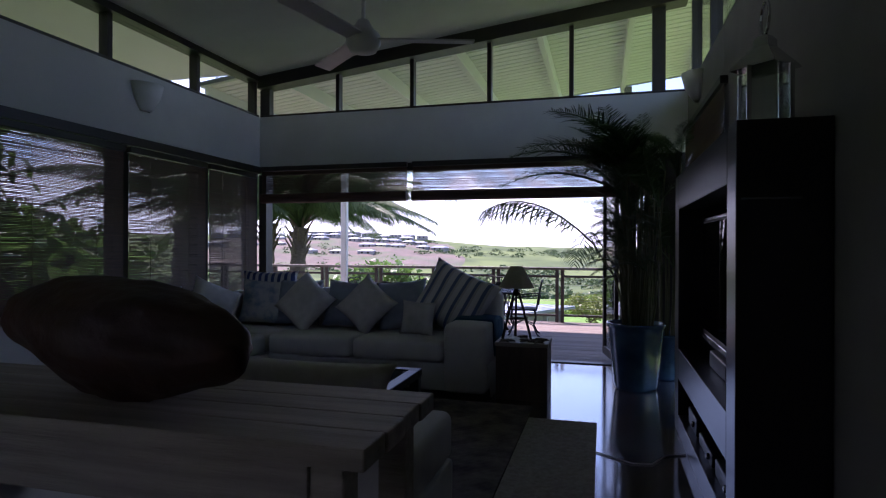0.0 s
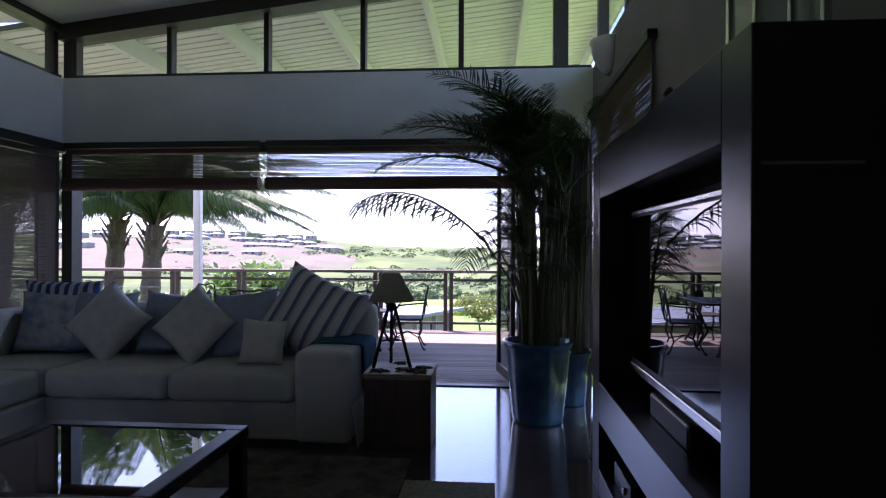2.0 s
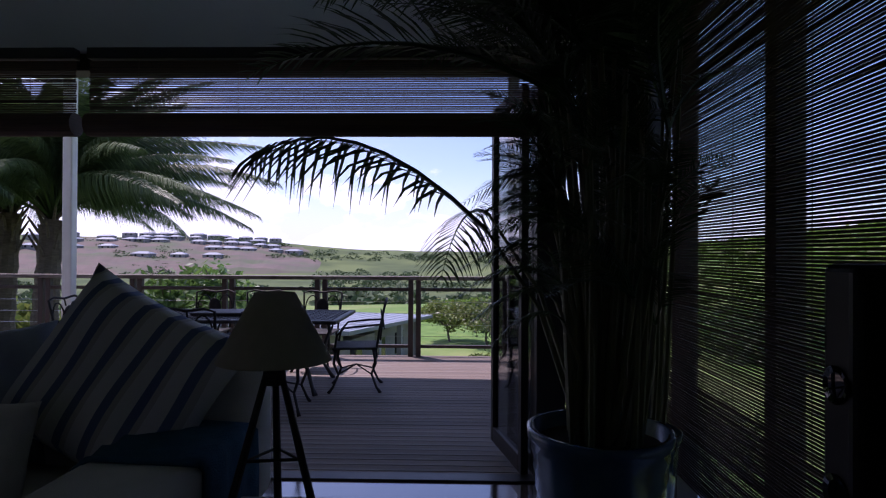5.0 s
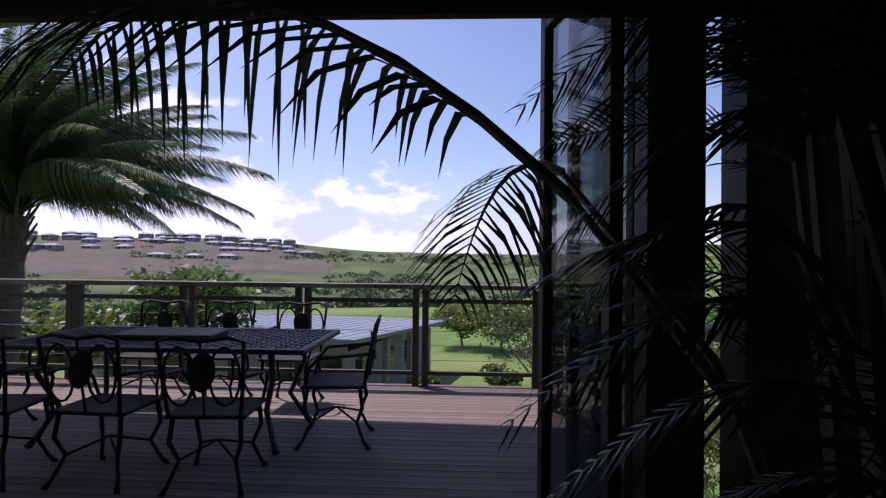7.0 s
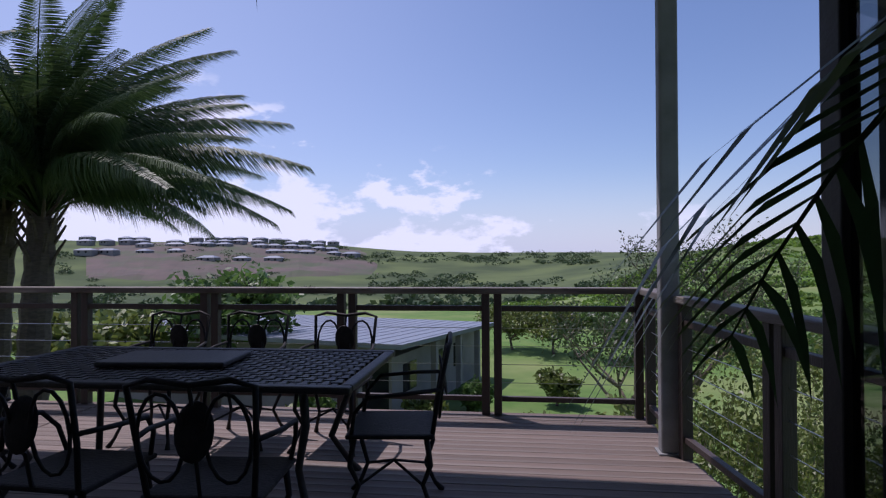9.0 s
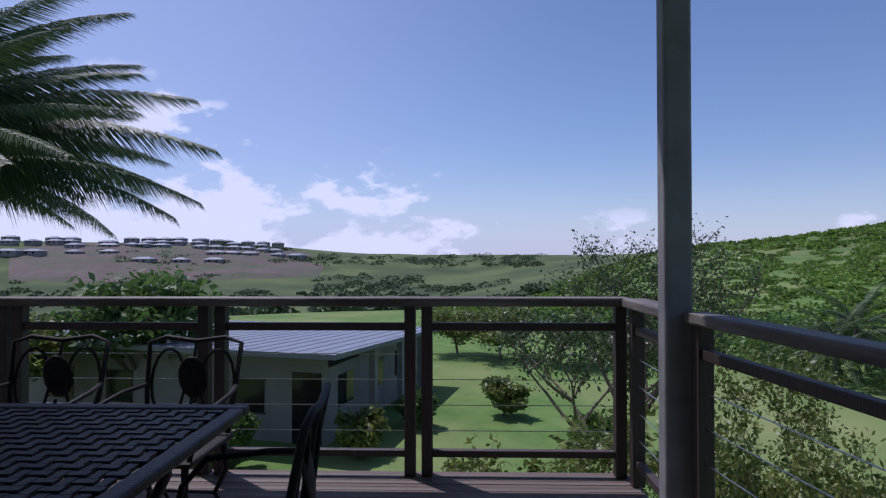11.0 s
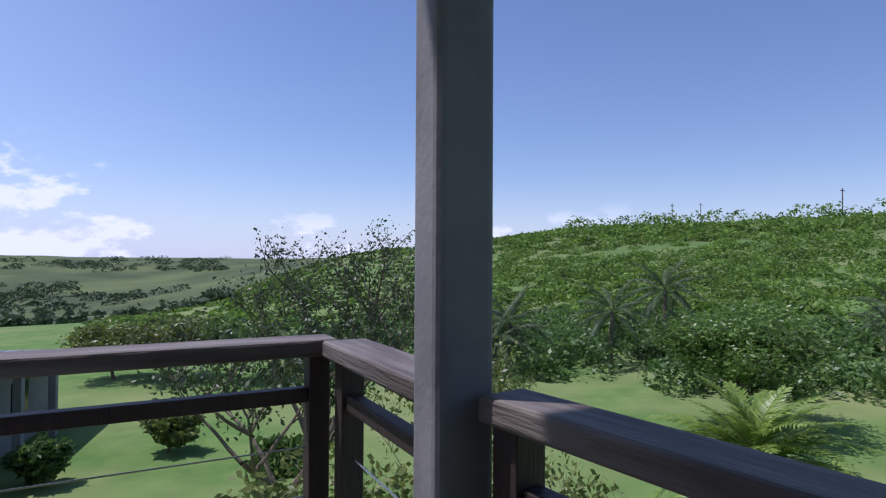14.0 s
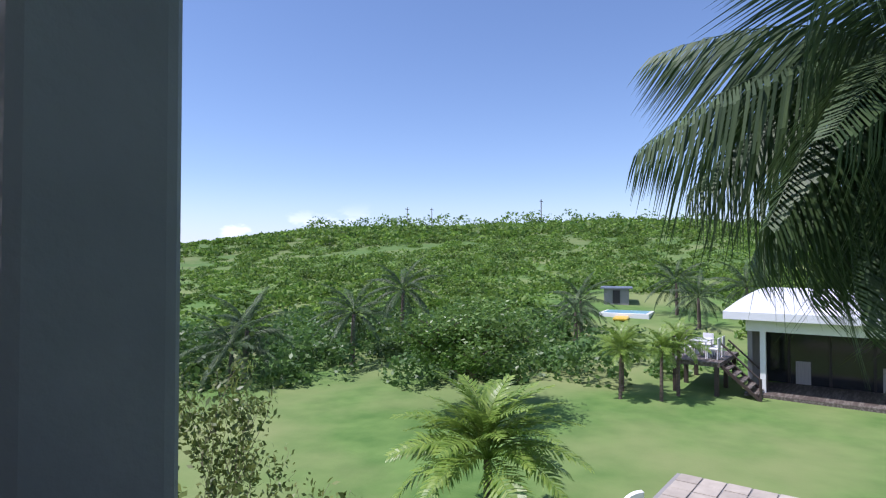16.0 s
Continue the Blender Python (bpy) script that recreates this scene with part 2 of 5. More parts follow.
M_JUTE = mat("jute", (0.46, 0.41, 0.33), (0.32, 0.28, 0.22), 30, 0.95, bump=0.9, bscale=120)
M_RUG = mat("dark_rug", (0.15, 0.12, 0.11), (0.23, 0.19, 0.17), 18, 0.95, bump=0.8, bscale=120, c=(0.07, 0.055, 0.06), cscale=5)
M_OLDWOOD = mat("weathered_teak", (0.48, 0.41, 0.345), (0.31, 0.255, 0.21), 3, 0.62, bump=0.5, bscale=25, stretch=(0.5, 7, 7), c=(0.42, 0.36, 0.3))
M_ROOT = mat("carved_root", (0.085, 0.035, 0.022), (0.05, 0.022, 0.016), 4, 0.6, bump=0.6, bscale=22)
M_CHROME = mat("polished_metal", (0.7, 0.7, 0.72), None, 5, 0.12, metal=1.0)
M_LAWN = mat("lawn", (0.135, 0.225, 0.062), (0.085, 0.165, 0.042), 1.1, 0.95, bump=0.9, bscale=9, c=(0.205, 0.245, 0.095), cscale=0.13, detail=9, spec=0.1)
M_BARK = mat("bark", (0.16, 0.12, 0.095), (0.095, 0.072, 0.058), 9, 0.9, bump=0.9, bscale=18, stretch=(1, 1, 3))
M_TWIG = mat("pale_twig", (0.25, 0.20, 0.14), (0.16, 0.13, 0.09), 12, 0.85)
M_TREE = leaf_mat("tree_leaf", (0.058, 0.125, 0.030), (0.13, 0.23, 0.055), 0.45, 0.42)
M_GARDEN = leaf_mat("garden_tree_leaf", (0.085, 0.175, 0.032), (0.20, 0.32, 0.07), 0.4, 0.42)
M_THORN = leaf_mat("thorn_leaf", (0.095, 0.145, 0.032), (0.21, 0.25, 0.06))
M_ACACIA = leaf_mat("acacia_leaf", (0.035, 0.065, 0.022), (0.085, 0.125, 0.045))
M_HILL = leaf_mat("hill_leaf", (0.075, 0.165, 0.024), (0.20, 0.31, 0.05), 0.6, 0.45)
# Duller, bluer green: distance haze put into the valley leaf colour.
M_HAZEBUSH = leaf_mat("hazed_leaf", (0.045, 0.085, 0.034), (0.085, 0.13, 0.052), 0.7, 0.2)
M_PALMLEAF = leaf_mat("palm_leaf", (0.030, 0.065, 0.020), (0.085, 0.135, 0.045), 0.55, 0.25)
M_PALMYOUNG = leaf_mat("young_palm_leaf", (0.17, 0.29, 0.045), (0.33, 0.45, 0.09), 0.4, 0.4)
M_DRYFROND = leaf_mat("dry_frond", (0.26, 0.19, 0.10), (0.36, 0.28, 0.17), 0.8, 0.2)
M_ROOFSTEEL = mat("roof_steel", (0.20, 0.225, 0.27), (0.17, 0.19, 0.235), 1, 0.4, metal=0.1)
M_ROOFWHITE = mat("white_roof", (0.72, 0.73, 0.74), (0.66, 0.67, 0.68), 0.6, 0.5)
M_PLASTER = mat("plaster", (0.29, 0.28, 0.265), (0.24, 0.235, 0.22), 1.5, 0.9, bump=0.2, bscale=15)
M_DARKGLASS = mat("dark_glazing", (0.02, 0.023, 0.026), None, 2, 0.1, spec=0.5)
M_CURTAIN = mat("pale_curtain", (0.45, 0.43, 0.4), None, 6, 0.9, stretch=(5, 5, 0.2))
M_STONE = mat("patio_stone", (0.42, 0.37, 0.30), (0.34, 0.30, 0.245), 3, 0.85, bump=0.3, bscale=20, rand=0.15)
M_EARTH = mat("red_earth", (0.125, 0.09, 0.078), (0.085, 0.072, 0.06), 0.06, 0.95, c=(0.07, 0.088, 0.045), cscale=0.035)
M_YELLOW = mat("yellow_plastic", (0.75, 0.5, 0.06), None, 4, 0.4)
M_PADDLE = mat("pale_blue_pool", (0.25, 0.5, 0.62), None, 4, 0.2)


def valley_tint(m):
    """Broad noise patches of two duller greens, blended in from 45 to 240 m out."""
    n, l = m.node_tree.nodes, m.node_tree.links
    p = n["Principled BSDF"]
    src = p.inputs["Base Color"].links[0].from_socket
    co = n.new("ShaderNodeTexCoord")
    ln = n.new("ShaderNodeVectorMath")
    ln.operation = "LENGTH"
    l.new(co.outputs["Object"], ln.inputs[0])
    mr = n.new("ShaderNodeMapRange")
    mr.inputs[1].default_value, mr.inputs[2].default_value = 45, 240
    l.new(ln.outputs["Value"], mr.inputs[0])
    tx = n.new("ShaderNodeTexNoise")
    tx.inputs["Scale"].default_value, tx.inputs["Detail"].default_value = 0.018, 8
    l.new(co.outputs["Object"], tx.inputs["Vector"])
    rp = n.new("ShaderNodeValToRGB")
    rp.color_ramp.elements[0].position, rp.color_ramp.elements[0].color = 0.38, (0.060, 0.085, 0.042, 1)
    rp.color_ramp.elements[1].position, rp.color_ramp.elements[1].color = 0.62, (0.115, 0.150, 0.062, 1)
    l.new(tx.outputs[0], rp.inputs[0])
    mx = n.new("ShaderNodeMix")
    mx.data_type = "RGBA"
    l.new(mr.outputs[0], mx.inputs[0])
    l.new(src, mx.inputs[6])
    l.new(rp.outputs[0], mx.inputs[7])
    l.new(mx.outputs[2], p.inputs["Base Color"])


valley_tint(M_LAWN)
coat = M_FLOOR.node_tree.nodes["Principled BSDF"]
coat.inputs["Coat Weight"].default_value, coat.inputs["Coat Roughness"].default_value, coat.inputs["Coat IOR"].default_value = 1.0, 0.09, 1.75


# ---- building blocks ----
def obj_np(name, verts, faces, material, parent=None, smooth=False):
    me = bpy.data.meshes.new(name)
    me.from_pydata([tuple(v) for v in verts], [], [tuple(f) for f in faces])
    me.materials.append(material)
    if smooth:
        me.polygons.foreach_set("use_smooth", [True] * len(me.polygons))
    ob = new(name, me)
    ob.parent = parent
    return ob


def part(name, bm, material, parent=None, label="", smooth=False):
    me = bpy.data.meshes.new(name)
    bmesh.ops.recalc_face_normals(bm, faces=bm.faces)
    bm.to_mesh(me)
    bm.free()
    me.materials.append(material)
    if smooth:
        me.polygons.foreach_set("use_smooth", [True] * len(me.polygons))
    ob = new(name, me)
    ob.parent = parent
    if label:
        ob["label"] = label
    return ob


def thing(name, m, label, category, group="", kind=""):
    e = new(name)
    e.empty_display_size = 0.1
    e.matrix_world = m
    return tagged(e, label, category, group, kind)


def bx(x0, x1, y0, y1, z0, z1, bevel=0.0, bm=None, segs=2):
    """A box between two corners, its edges eased."""
    own = bmesh.new()
    bmesh.ops.create_cube(own, size=1, matrix=Matrix.Translation(((x0 + x1) / 2, (y0 + y1) / 2, (z0 + z1) / 2))
                          @ Matrix.Diagonal((x1 - x0, y1 - y0, z1 - z0, 1)))
    if bevel:
        bmesh.ops.bevel(own, geom=own.edges[:], offset=bevel, segments=segs, affect="EDGES", profile=0.5)
    if bm is None:
        return own
    me = bpy.data.meshes.new("tmp")
    own.to_mesh(me)
    own.free()
    bm.from_mesh(me)
    bpy.data.meshes.remove(me)
    return bm


def tube(points, radius, sides=8, bm=None, caps=True):
    """A round bar along points; radius may be a list."""
    bm = bm or bmesh.new()
    pts = [Vector(p) for p in points]
    rad = radius if isinstance(radius, (list, tuple)) else [radius] * len(pts)
    rings, side = [], None
    for i, p in enumerate(pts):
        d = (pts[min(i + 1, len(pts) - 1)] - pts[max(i - 1, 0)]).normalized()
        if side is None:
            side = d.orthogonal().normalized()
        side = (side - d * side.dot(d)).normalized()
        up = d.cross(side)
        rings.append([bm.verts.new(p + (side * math.cos(a) + up * math.sin(a)) * rad[i])
                      for a in (2 * math.pi * k / sides for k in range(sides))])
    for r, s in zip(rings, rings[1:]):
        for k in range(sides):
            bm.faces.new((r[k], r[(k + 1) % sides], s[(k + 1) % sides], s[k]))
    if caps:
        bm.faces.new(rings[0][::-1])
        bm.faces.new(rings[-1])
    return bm


def lathe(profile, sides=32, bm=None):
    """A turned body from (radius, height) pairs."""
    bm = bm or bmesh.new()
    rings = [[bm.verts.new((r * math.cos(2 * math.pi * k / sides), r * math.sin(2 * math.pi * k / sides), z)) for k in range(sides)] for r, z in profile]
    for a, b in zip(rings, rings[1:]):
        for k in range(sides):
            bm.faces.new((a[k], a[(k + 1) % sides], b[(k + 1) % sides], b[k]))
    bm.faces.new(rings[0][::-1])
    bm.faces.new(rings[-1])
    return bm


def arc(cx, cz, r, a0, a1, n=10, y=0.0, rx=None):
    rx = rx or r
    return [(cx + rx * math.cos(radians(a0 + (a1 - a0) * i / n)), y, cz + r * math.sin(radians(a0 + (a1 - a0) * i / n))) for i in range(n + 1)]


def pillow_bm(w, h, t, n=14, seed=0):
    """A stuffed cushion with pinched corners, standing in the xz plane on z = 0."""
    bm = bmesh.new()
    rnd = random.Random(seed)
    ph = rnd.uniform(0, 6)
    grid = {}
    for s in (1, -1):
        for i in range(n + 1):
            for j in range(n + 1):
                if s < 0 and (i in (0, n) or j in (0, n)):
                    grid[s, i, j] = grid[1, i, j]
                    continue
                u, v = 2 * i / n - 1, 2 * j / n - 1
                pinch = 1 - 0.10 * (1 - u * u) * abs(v) ** 3
                pinch2 = 1 - 0.10 * (1 - v * v) * abs(u) ** 3
                d = max(0.0, (1 - u ** 4) * (1 - v ** 4)) ** 0.5 * t / 2
                d *= 1 + 0.10 * math.sin(5 * u + ph) * math.cos(4 * v + ph)
                grid[s, i, j] = bm.verts.new((u * w / 2 * pinch2, s * d, h / 2 + v * h / 2 * pinch))
    for s in (1, -1):
        for i in range(n):
            for j in range(n):
                f = [grid[s, i, j], grid[s, i + 1, j], grid[s, i + 1, j + 1], grid[s, i, j + 1]]
                bm.faces.new(f if s < 0 else f[::-1])
    return bm


def leaf_quads(rng, centres, size, flat=0.5, aspect=0.5):
    """Leaves of four corners, turned at random, at the given places."""
    n = len(centres)
    d = rng.normal(size=(n, 3))
    d[:, 2] *= flat
    d /= np.linalg.norm(d, axis=1)[:, None]
    e = np.cross(d, rng.normal(size=(n, 3)))
    e /= np.linalg.norm(e, axis=1)[:, None]
    s = size * rng.uniform(0.6, 1.3, n)[:, None]
    a, b = d * s, e * s * aspect
    v = np.stack([centres - a, centres + b * 0.9, centres + a, centres - b * 0.9], 1).reshape(-1, 3)
    return v, np.arange(4 * n).reshape(-1, 4)


def frond_np(length, arch, droop, leaflets, leaf_len, leaf_w, seed, hang=0.6, start=0.18, twist=0.0, vee=0.5, sweep=1.0):
    """A feather leaf along +x from the origin: the rib rises by arch and falls by droop; the leaflets hang by hang."""
    rng = np.random.default_rng(seed)
    V, F = [], []

    def rib(t):
        return Vector((length * (t - 0.12 * droop * t * t), twist * length * t * t, length * (arch * t - droop * t * t)))

    for i in range(9):
        t = i / 8
        p, r = rib(t), 0.012 * length ** 0.5 * (1.15 - t)
        V += [p + Vector((0, r, 0)), p + Vector((0, -r * 0.5, r)), p + Vector((0, -r * 0.5, -r))]
        if i:
            b = 3 * i
            F += [(b - 3 + k, b - 3 + (k + 1) % 3, b + (k + 1) % 3, b + k) for k in range(3)]
    for i in range(leaflets):
        t = start + (1 - start) * (i + 0.5) / leaflets
        p = rib(t)
        d = (rib(min(1, t + 0.02)) - rib(t - 0.02)).normalized()
        shape = min(1.0, 0.45 + 2.2 * (t - start)) * min(1.0, 0.25 + 1.9 * (1 - t))
        for s in (1, -1):
            ll = leaf_len * shape * rng.uniform(0.85, 1.12)
            sideways = Vector((0, s, vee * rng.uniform(0.3, 1.2))) + d * sweep * rng.uniform(0.55, 0.95)
            sideways.normalize()
            wv, b, fall = d * leaf_w * 0.5, len(V), hang * ll * rng.uniform(0.55, 0.9)
            for u, wide in ((0.0, 0.35), (0.35, 1.0), (0.7, 0.75)):
                q = p + sideways * ll * (u - 0.22 * hang * u * u) + Vector((0, 0, -fall * u * u))
                V += [q - wv * wide, q + wv * wide]
            V.append(p + sideways * ll * (1 - 0.22 * hang) + Vector((0, 0, -fall)))
            F += [(b, b + 1, b + 3, b + 2), (b + 2, b + 3, b + 5, b + 4), (b + 4, b + 5, b + 6)]
    return V, F


def frond_mesh(name, material, **kw):
    V, F = frond_np(**kw)
    me = bpy.data.meshes.new(name)
    me.from_pydata([tuple(v) for v in V], [], F)
    me.materials.append(material)
    return me


def palm(m, height, fronds, meshes, label, lean=(0, 0), trunk_r=0.17, elev=(70, -35), group="", seed=0, stubs=0, scale=1.0, skip=()):
    """A feather palm: ringed trunk, and its fronds as parts round the head."""
    rnd = random.Random(seed)
    e = thing("palm_tree", m, label, "palm tree", group)
    bm = bmesh.new()
    n = 26
    pts = [(lean[0] * (i / n) ** 2, lean[1] * (i / n) ** 2, height * i / n) for i in range(n + 1)]
    tube(pts, [trunk_r * (1.25 - 0.35 * i / n) * (1.07 if i % 2 else 0.95) for i in range(n + 1)], 12, bm)
    part("trunk", bm, M_BARK, e, smooth=False)
    top = Vector(pts[-1])
    for i in range(fronds):
        a = 360 * i * 0.381966 + rnd.uniform(-12, 12)
        k = i / max(1, fronds - 1)
        el = elev[0] + (elev[1] - elev[0]) * k ** 0.8
        f = new("frond", meshes[rnd.randrange(len(meshes))])
        f.parent = e
        f.matrix_basis = Matrix.Translation(top) @ pose(0, 0, 0, 0, -el, a) @ pose(0, 0, 0, rnd.uniform(-25, 25)) @ Matrix.Scale(scale * rnd.uniform(0.85, 1.1), 4)
    for i in range(stubs):
        a = radians(360 * i * 0.381966)
        z = height * (0.82 + 0.18 * i / stubs)
        d = Vector((math.cos(a), math.sin(a), 1.1)).normalized()
        c = Vector((0.5 * lean[0], 0.5 * lean[1], z)) * 1
        c = Vector((lean[0] * (z / height) ** 2, lean[1] * (z / height) ** 2, z))
        part("leaf_stub", tube([c + d * 0.05, c + d * 0.35, c + d * 0.6 + Vector((0, 0, 0.1))], [0.05, 0.035, 0.02], 5), M_BARK, e)
    return e


def leafy_tree(m, height, spread, label, leaf, leaves=2600, size=0.16, seed=0, trunk=0.12, fork=0.3, levels=3, kids=4, category="tree", clear=0.0, name="tree", twig=None, puff=0.55):
    """Forking limbs with leaves set round the twigs."""
    rnd = random.Random(seed)
    rng = np.random.default_rng(seed)
    e = thing(name, m, label, category)
    bm = bmesh.new()
    ends = []

    def limb(p, d, ln, r, lv):
        pts, q, dd = [p], p, d.copy()
        for _ in range(4):
            dd = (dd + Vector((rnd.uniform(-1, 1), rnd.uniform(-1, 1), rnd.uniform(-0.3, 0.7))) * 0.2).normalized()
            q = q + dd * ln / 4
            pts.append(q)
            if lv <= 1:
                ends.append(q)
        tube(pts, [r * (1 - 0.13 * k) for k in range(5)], 6 if lv > 1 else 4, bm, caps=False)
        if lv:
            for k in range(kids + (lv == levels)):
                a = 2 * math.pi * (k + rnd.uniform(-0.25, 0.25)) / kids
                out = Vector((math.cos(a) * spread / height * 1.3, math.sin(a) * spread / height * 1.3, rnd.uniform(0.15, 0.8)))
                limb(pts[rnd.choice((3, 4, 4))], (dd * 0.5 + out).normalized(), ln * rnd.uniform(0.55, 0.8) * (1.25 if lv == levels else 1), r * 0.55, lv - 1)

    limb(Vector((0, 0, -0.1)), Vector((0.05, 0, 1)), height * fork, trunk, levels)
    part("trunk", bm, twig or M_BARK, e)
    tall = max(v.z for v in ends)
    ends_a = np.array([tuple(v) for v in ends if v.z > clear * tall])
    zmax = ends_a[:, 2].max()
    reach = np.percentile(np.hypot(ends_a[:, 0], ends_a[:, 1]), 92)
    c = ends_a[rng.integers(0, len(ends_a), leaves)] + rng.normal(size=(leaves, 3)) * np.array([puff, puff, puff * 0.7]) * reach * 0.24
    c[:, 2] = np.maximum(c[:, 2], clear * tall * (rng.uniform(0.85, 1.0, leaves) + 0.35 * (np.hypot(c[:, 0], c[:, 1]) / reach) ** 2))
    V, F = leaf_quads(rng, c, size)
    obj_np("crown", V, F, leaf, e)
    e.scale = (spread / 2 / reach, spread / 2 / reach, height / zmax)
    return e


# ---- terrain ----
def smooth(a, b, x):
    t = min(1.0, max(0.0, (x - a) / (b - a)))
    return t * t * (3 - 2 * t)


def ground_z(x, y):
    """Lawn round the houses, a valley ahead with a far ridge, a bushy hill to the east."""
    r = math.hypot(x, y)
    az = math.degrees(math.atan2(x, y))
    front = -4.0 - 13 * smooth(38, 190, r) + 33 * smooth(330, 700, r) * (0.55 + 0.45 * smooth(-2, -26, az)) + 4 * smooth(700, 1500, r)
    rise = 0.1 + 0.9 * smooth(-2, 22, az) + 2.3 * smooth(20, 54, az) - 0.6 * smooth(66, 90, az)
    crest = 1.2 + 165 * math.tan(radians(rise))
    hill = -4.2 + (crest + 4.2) * smooth(24, 175, r) ** 0.85
    k = smooth(-4, 24, az) * (1 - smooth(120, 150, az))
    z = front * (1 - k) + hill * k
    n = noise.noise(Vector((x * 0.02, y * 0.02, 0))) * 1.6 * smooth(40, 120, r)
    return z + n


R = [0, 3, 6, 9, 12, 15, 18, 21, 24, 28, 32, 36, 41, 47, 54, 62, 71, 81, 92, 105, 120, 136, 155, 175, 200, 230, 265, 310, 360, 420, 490, 570, 660, 760, 900, 1200, 1800, 3000]
N = 180
V = [(0, 0, ground_z(0, 0))]
F = []
for i, r in enumerate(R[1:]):
    for k in range(N):
        a = 2 * math.pi * k / N
        x, y = r * math.sin(a), r * math.cos(a)
        V.append((x, y, ground_z(x, y)))
    for k in range(N):
        b, k2 = 1 + i * N, (k + 1) % N
        F.append((0, b + k2, b + k) if i == 0 else (b - N + k, b - N + k2, b + k2, b + k))
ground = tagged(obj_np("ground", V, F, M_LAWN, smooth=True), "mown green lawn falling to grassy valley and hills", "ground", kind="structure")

# ---- house: room shell ----
XL, XR, YB, YF, HEAD, SILL = -3.42, 1.92, -9.2, 0.0, 2.42, 3.09


def ceil_z(x):
    return 3.62 + 0.118 * (x + 3.42)


def slab(name, x0, x1, y0, y1, z0, z1, material, label, bevel=0.004, parent=None):
    ob = part(name, bx(x0, x1, y0, y1, z0, z1, bevel), material, parent)
    return tagged(ob, label, name.split("_")[0], kind="structure") if parent is None else ob


floor = slab("floor", XL - 0.2, XR + 0.2, YB - 0.2, 0.2, -0.25, 0.0, M_FLOOR, "glossy polished brown screed floor")
# front wall: lintel between the wide opening and the clerestory
slab("wall_front", XL, XR, 0.0, 0.2, HEAD, SILL, M_WALL, "white plastered lintel wall above the wide opening")
slab("wall_front_pier", 1.49, XR, 0.02, 0.19, 0.0, HEAD - 0.002, M_FRAME, "dark pier beside the opening")
slab("wall_left", XL - 0.2, XL, YB, 0.2, HEAD, SILL, M_WALL, "white plastered wall band above the blinds")
slab("wall_right", XR, XR + 0.2, YB, -2.0, 0.0, SILL, M_WALL_SHADED, "white plastered wall in shade")
slab("wall_right_lintel", XR, XR + 0.2, -1.999, 0.2, 2.66, SILL, M_WALL_SHADED, "white plastered band above corner window")
slab("wall_back", -2.1, XR + 0.2, YB - 0.2, YB, 0.0, 4.6, M_WALL, "plain white back wall")
slab("wall_back_end", XL - 0.2, -3.1, YB - 0.2, YB, 0.0, 4.6, M_WALL, "plain white back wall beside the added light opening")
slab("wall_back_lintel", -3.099, -2.101, YB - 0.2, YB, 2.4, 4.6, M_WALL, "plain white wall over the added light opening")


def sloped(name, x0, x1, y0, y1, t, material, label, dz=0.0):
    bm = bmesh.new()
    vs = [bm.verts.new((x, y, ceil_z(x) + dz + h)) for h in (0, t) for x, y in ((x0, y0), (x1, y0), (x1, y1), (x0, y1))]
    for f in ((3, 2, 1, 0), (4, 5, 6, 7), (0, 1, 5, 4), (1, 2, 6, 5), (2, 3, 7, 6), (3, 0, 4, 7)):
        bm.faces.new([vs[k] for k in f])
    return tagged(part(name, bm, material), label, name.split("_")[0], kind="structure")


sloped("ceiling", XL - 0.2, XR + 0.25, YB - 0.2, 0.2, 0.14, M_CEIL, "smooth white sloping ceiling")
# clerestory windows
front_win = thing("window_1", Matrix(), "dark-framed clerestory window over the opening", "window", kind="structure")
GX = [-3.36, -2.30, -1.29, -0.31, 0.66, 1.62]


def raked(x0, x1, y0, y1, z0, drop=0.0):
    bm = bmesh.new()
    vs = [bm.verts.new((x, y, z)) for x, y, z in (
        (x0, y0, z0), (x1, y0, z0), (x1, y1, z0), (x0, y1, z0),
        (x0, y0, ceil_z(x0) - drop), (x1, y0, ceil_z(x1) - drop), (x1, y1, ceil_z(x1) - drop), (x0, y1, ceil_z(x0) - drop))]
    for f in ((3, 2, 1, 0), (4, 5, 6, 7), (0, 1, 5, 4), (1, 2, 6, 5), (2, 3, 7, 6), (3, 0, 4, 7)):
        bm.faces.new([vs[k] for k in f])
    return bm


for x in GX:
    w = 0.07 if x in (GX[0], GX[-1]) else 0.025
    part("mullion", raked(x - w, x + w, 0.03, 0.13, SILL, 0.16), M_FRAME, front_win)
bm = bmesh.new()
vs = [bm.verts.new((x, y, ceil_z(x) - d)) for d in (0.16, 0.002) for x, y in ((XL, -0.06), (XR, -0.06), (XR, 0.18), (XL, 0.18))]
for f in ((3, 2, 1, 0), (4, 5, 6, 7), (0, 1, 5, 4), (1, 2, 6, 5), (2, 3, 7, 6), (3, 0, 4, 7)):
    bm.faces.new([vs[k] for k in f])
part("head_beam", bm, M_FRAME, front_win)
part("window_sill", bx(XL + 0.01, XR - 0.01, 0.015, 0.15, SILL + 0.002, SILL + 0.03, 0.004), M_FRAME, front_win)
for x0, x1 in zip(GX, GX[1:]):
    p = part("pane", raked(x0 + 0.02, x1 - 0.02, 0.078, 0.084, SILL + 0.02, 0.15), M_GLASS, front_win)
    p.visible_shadow = False
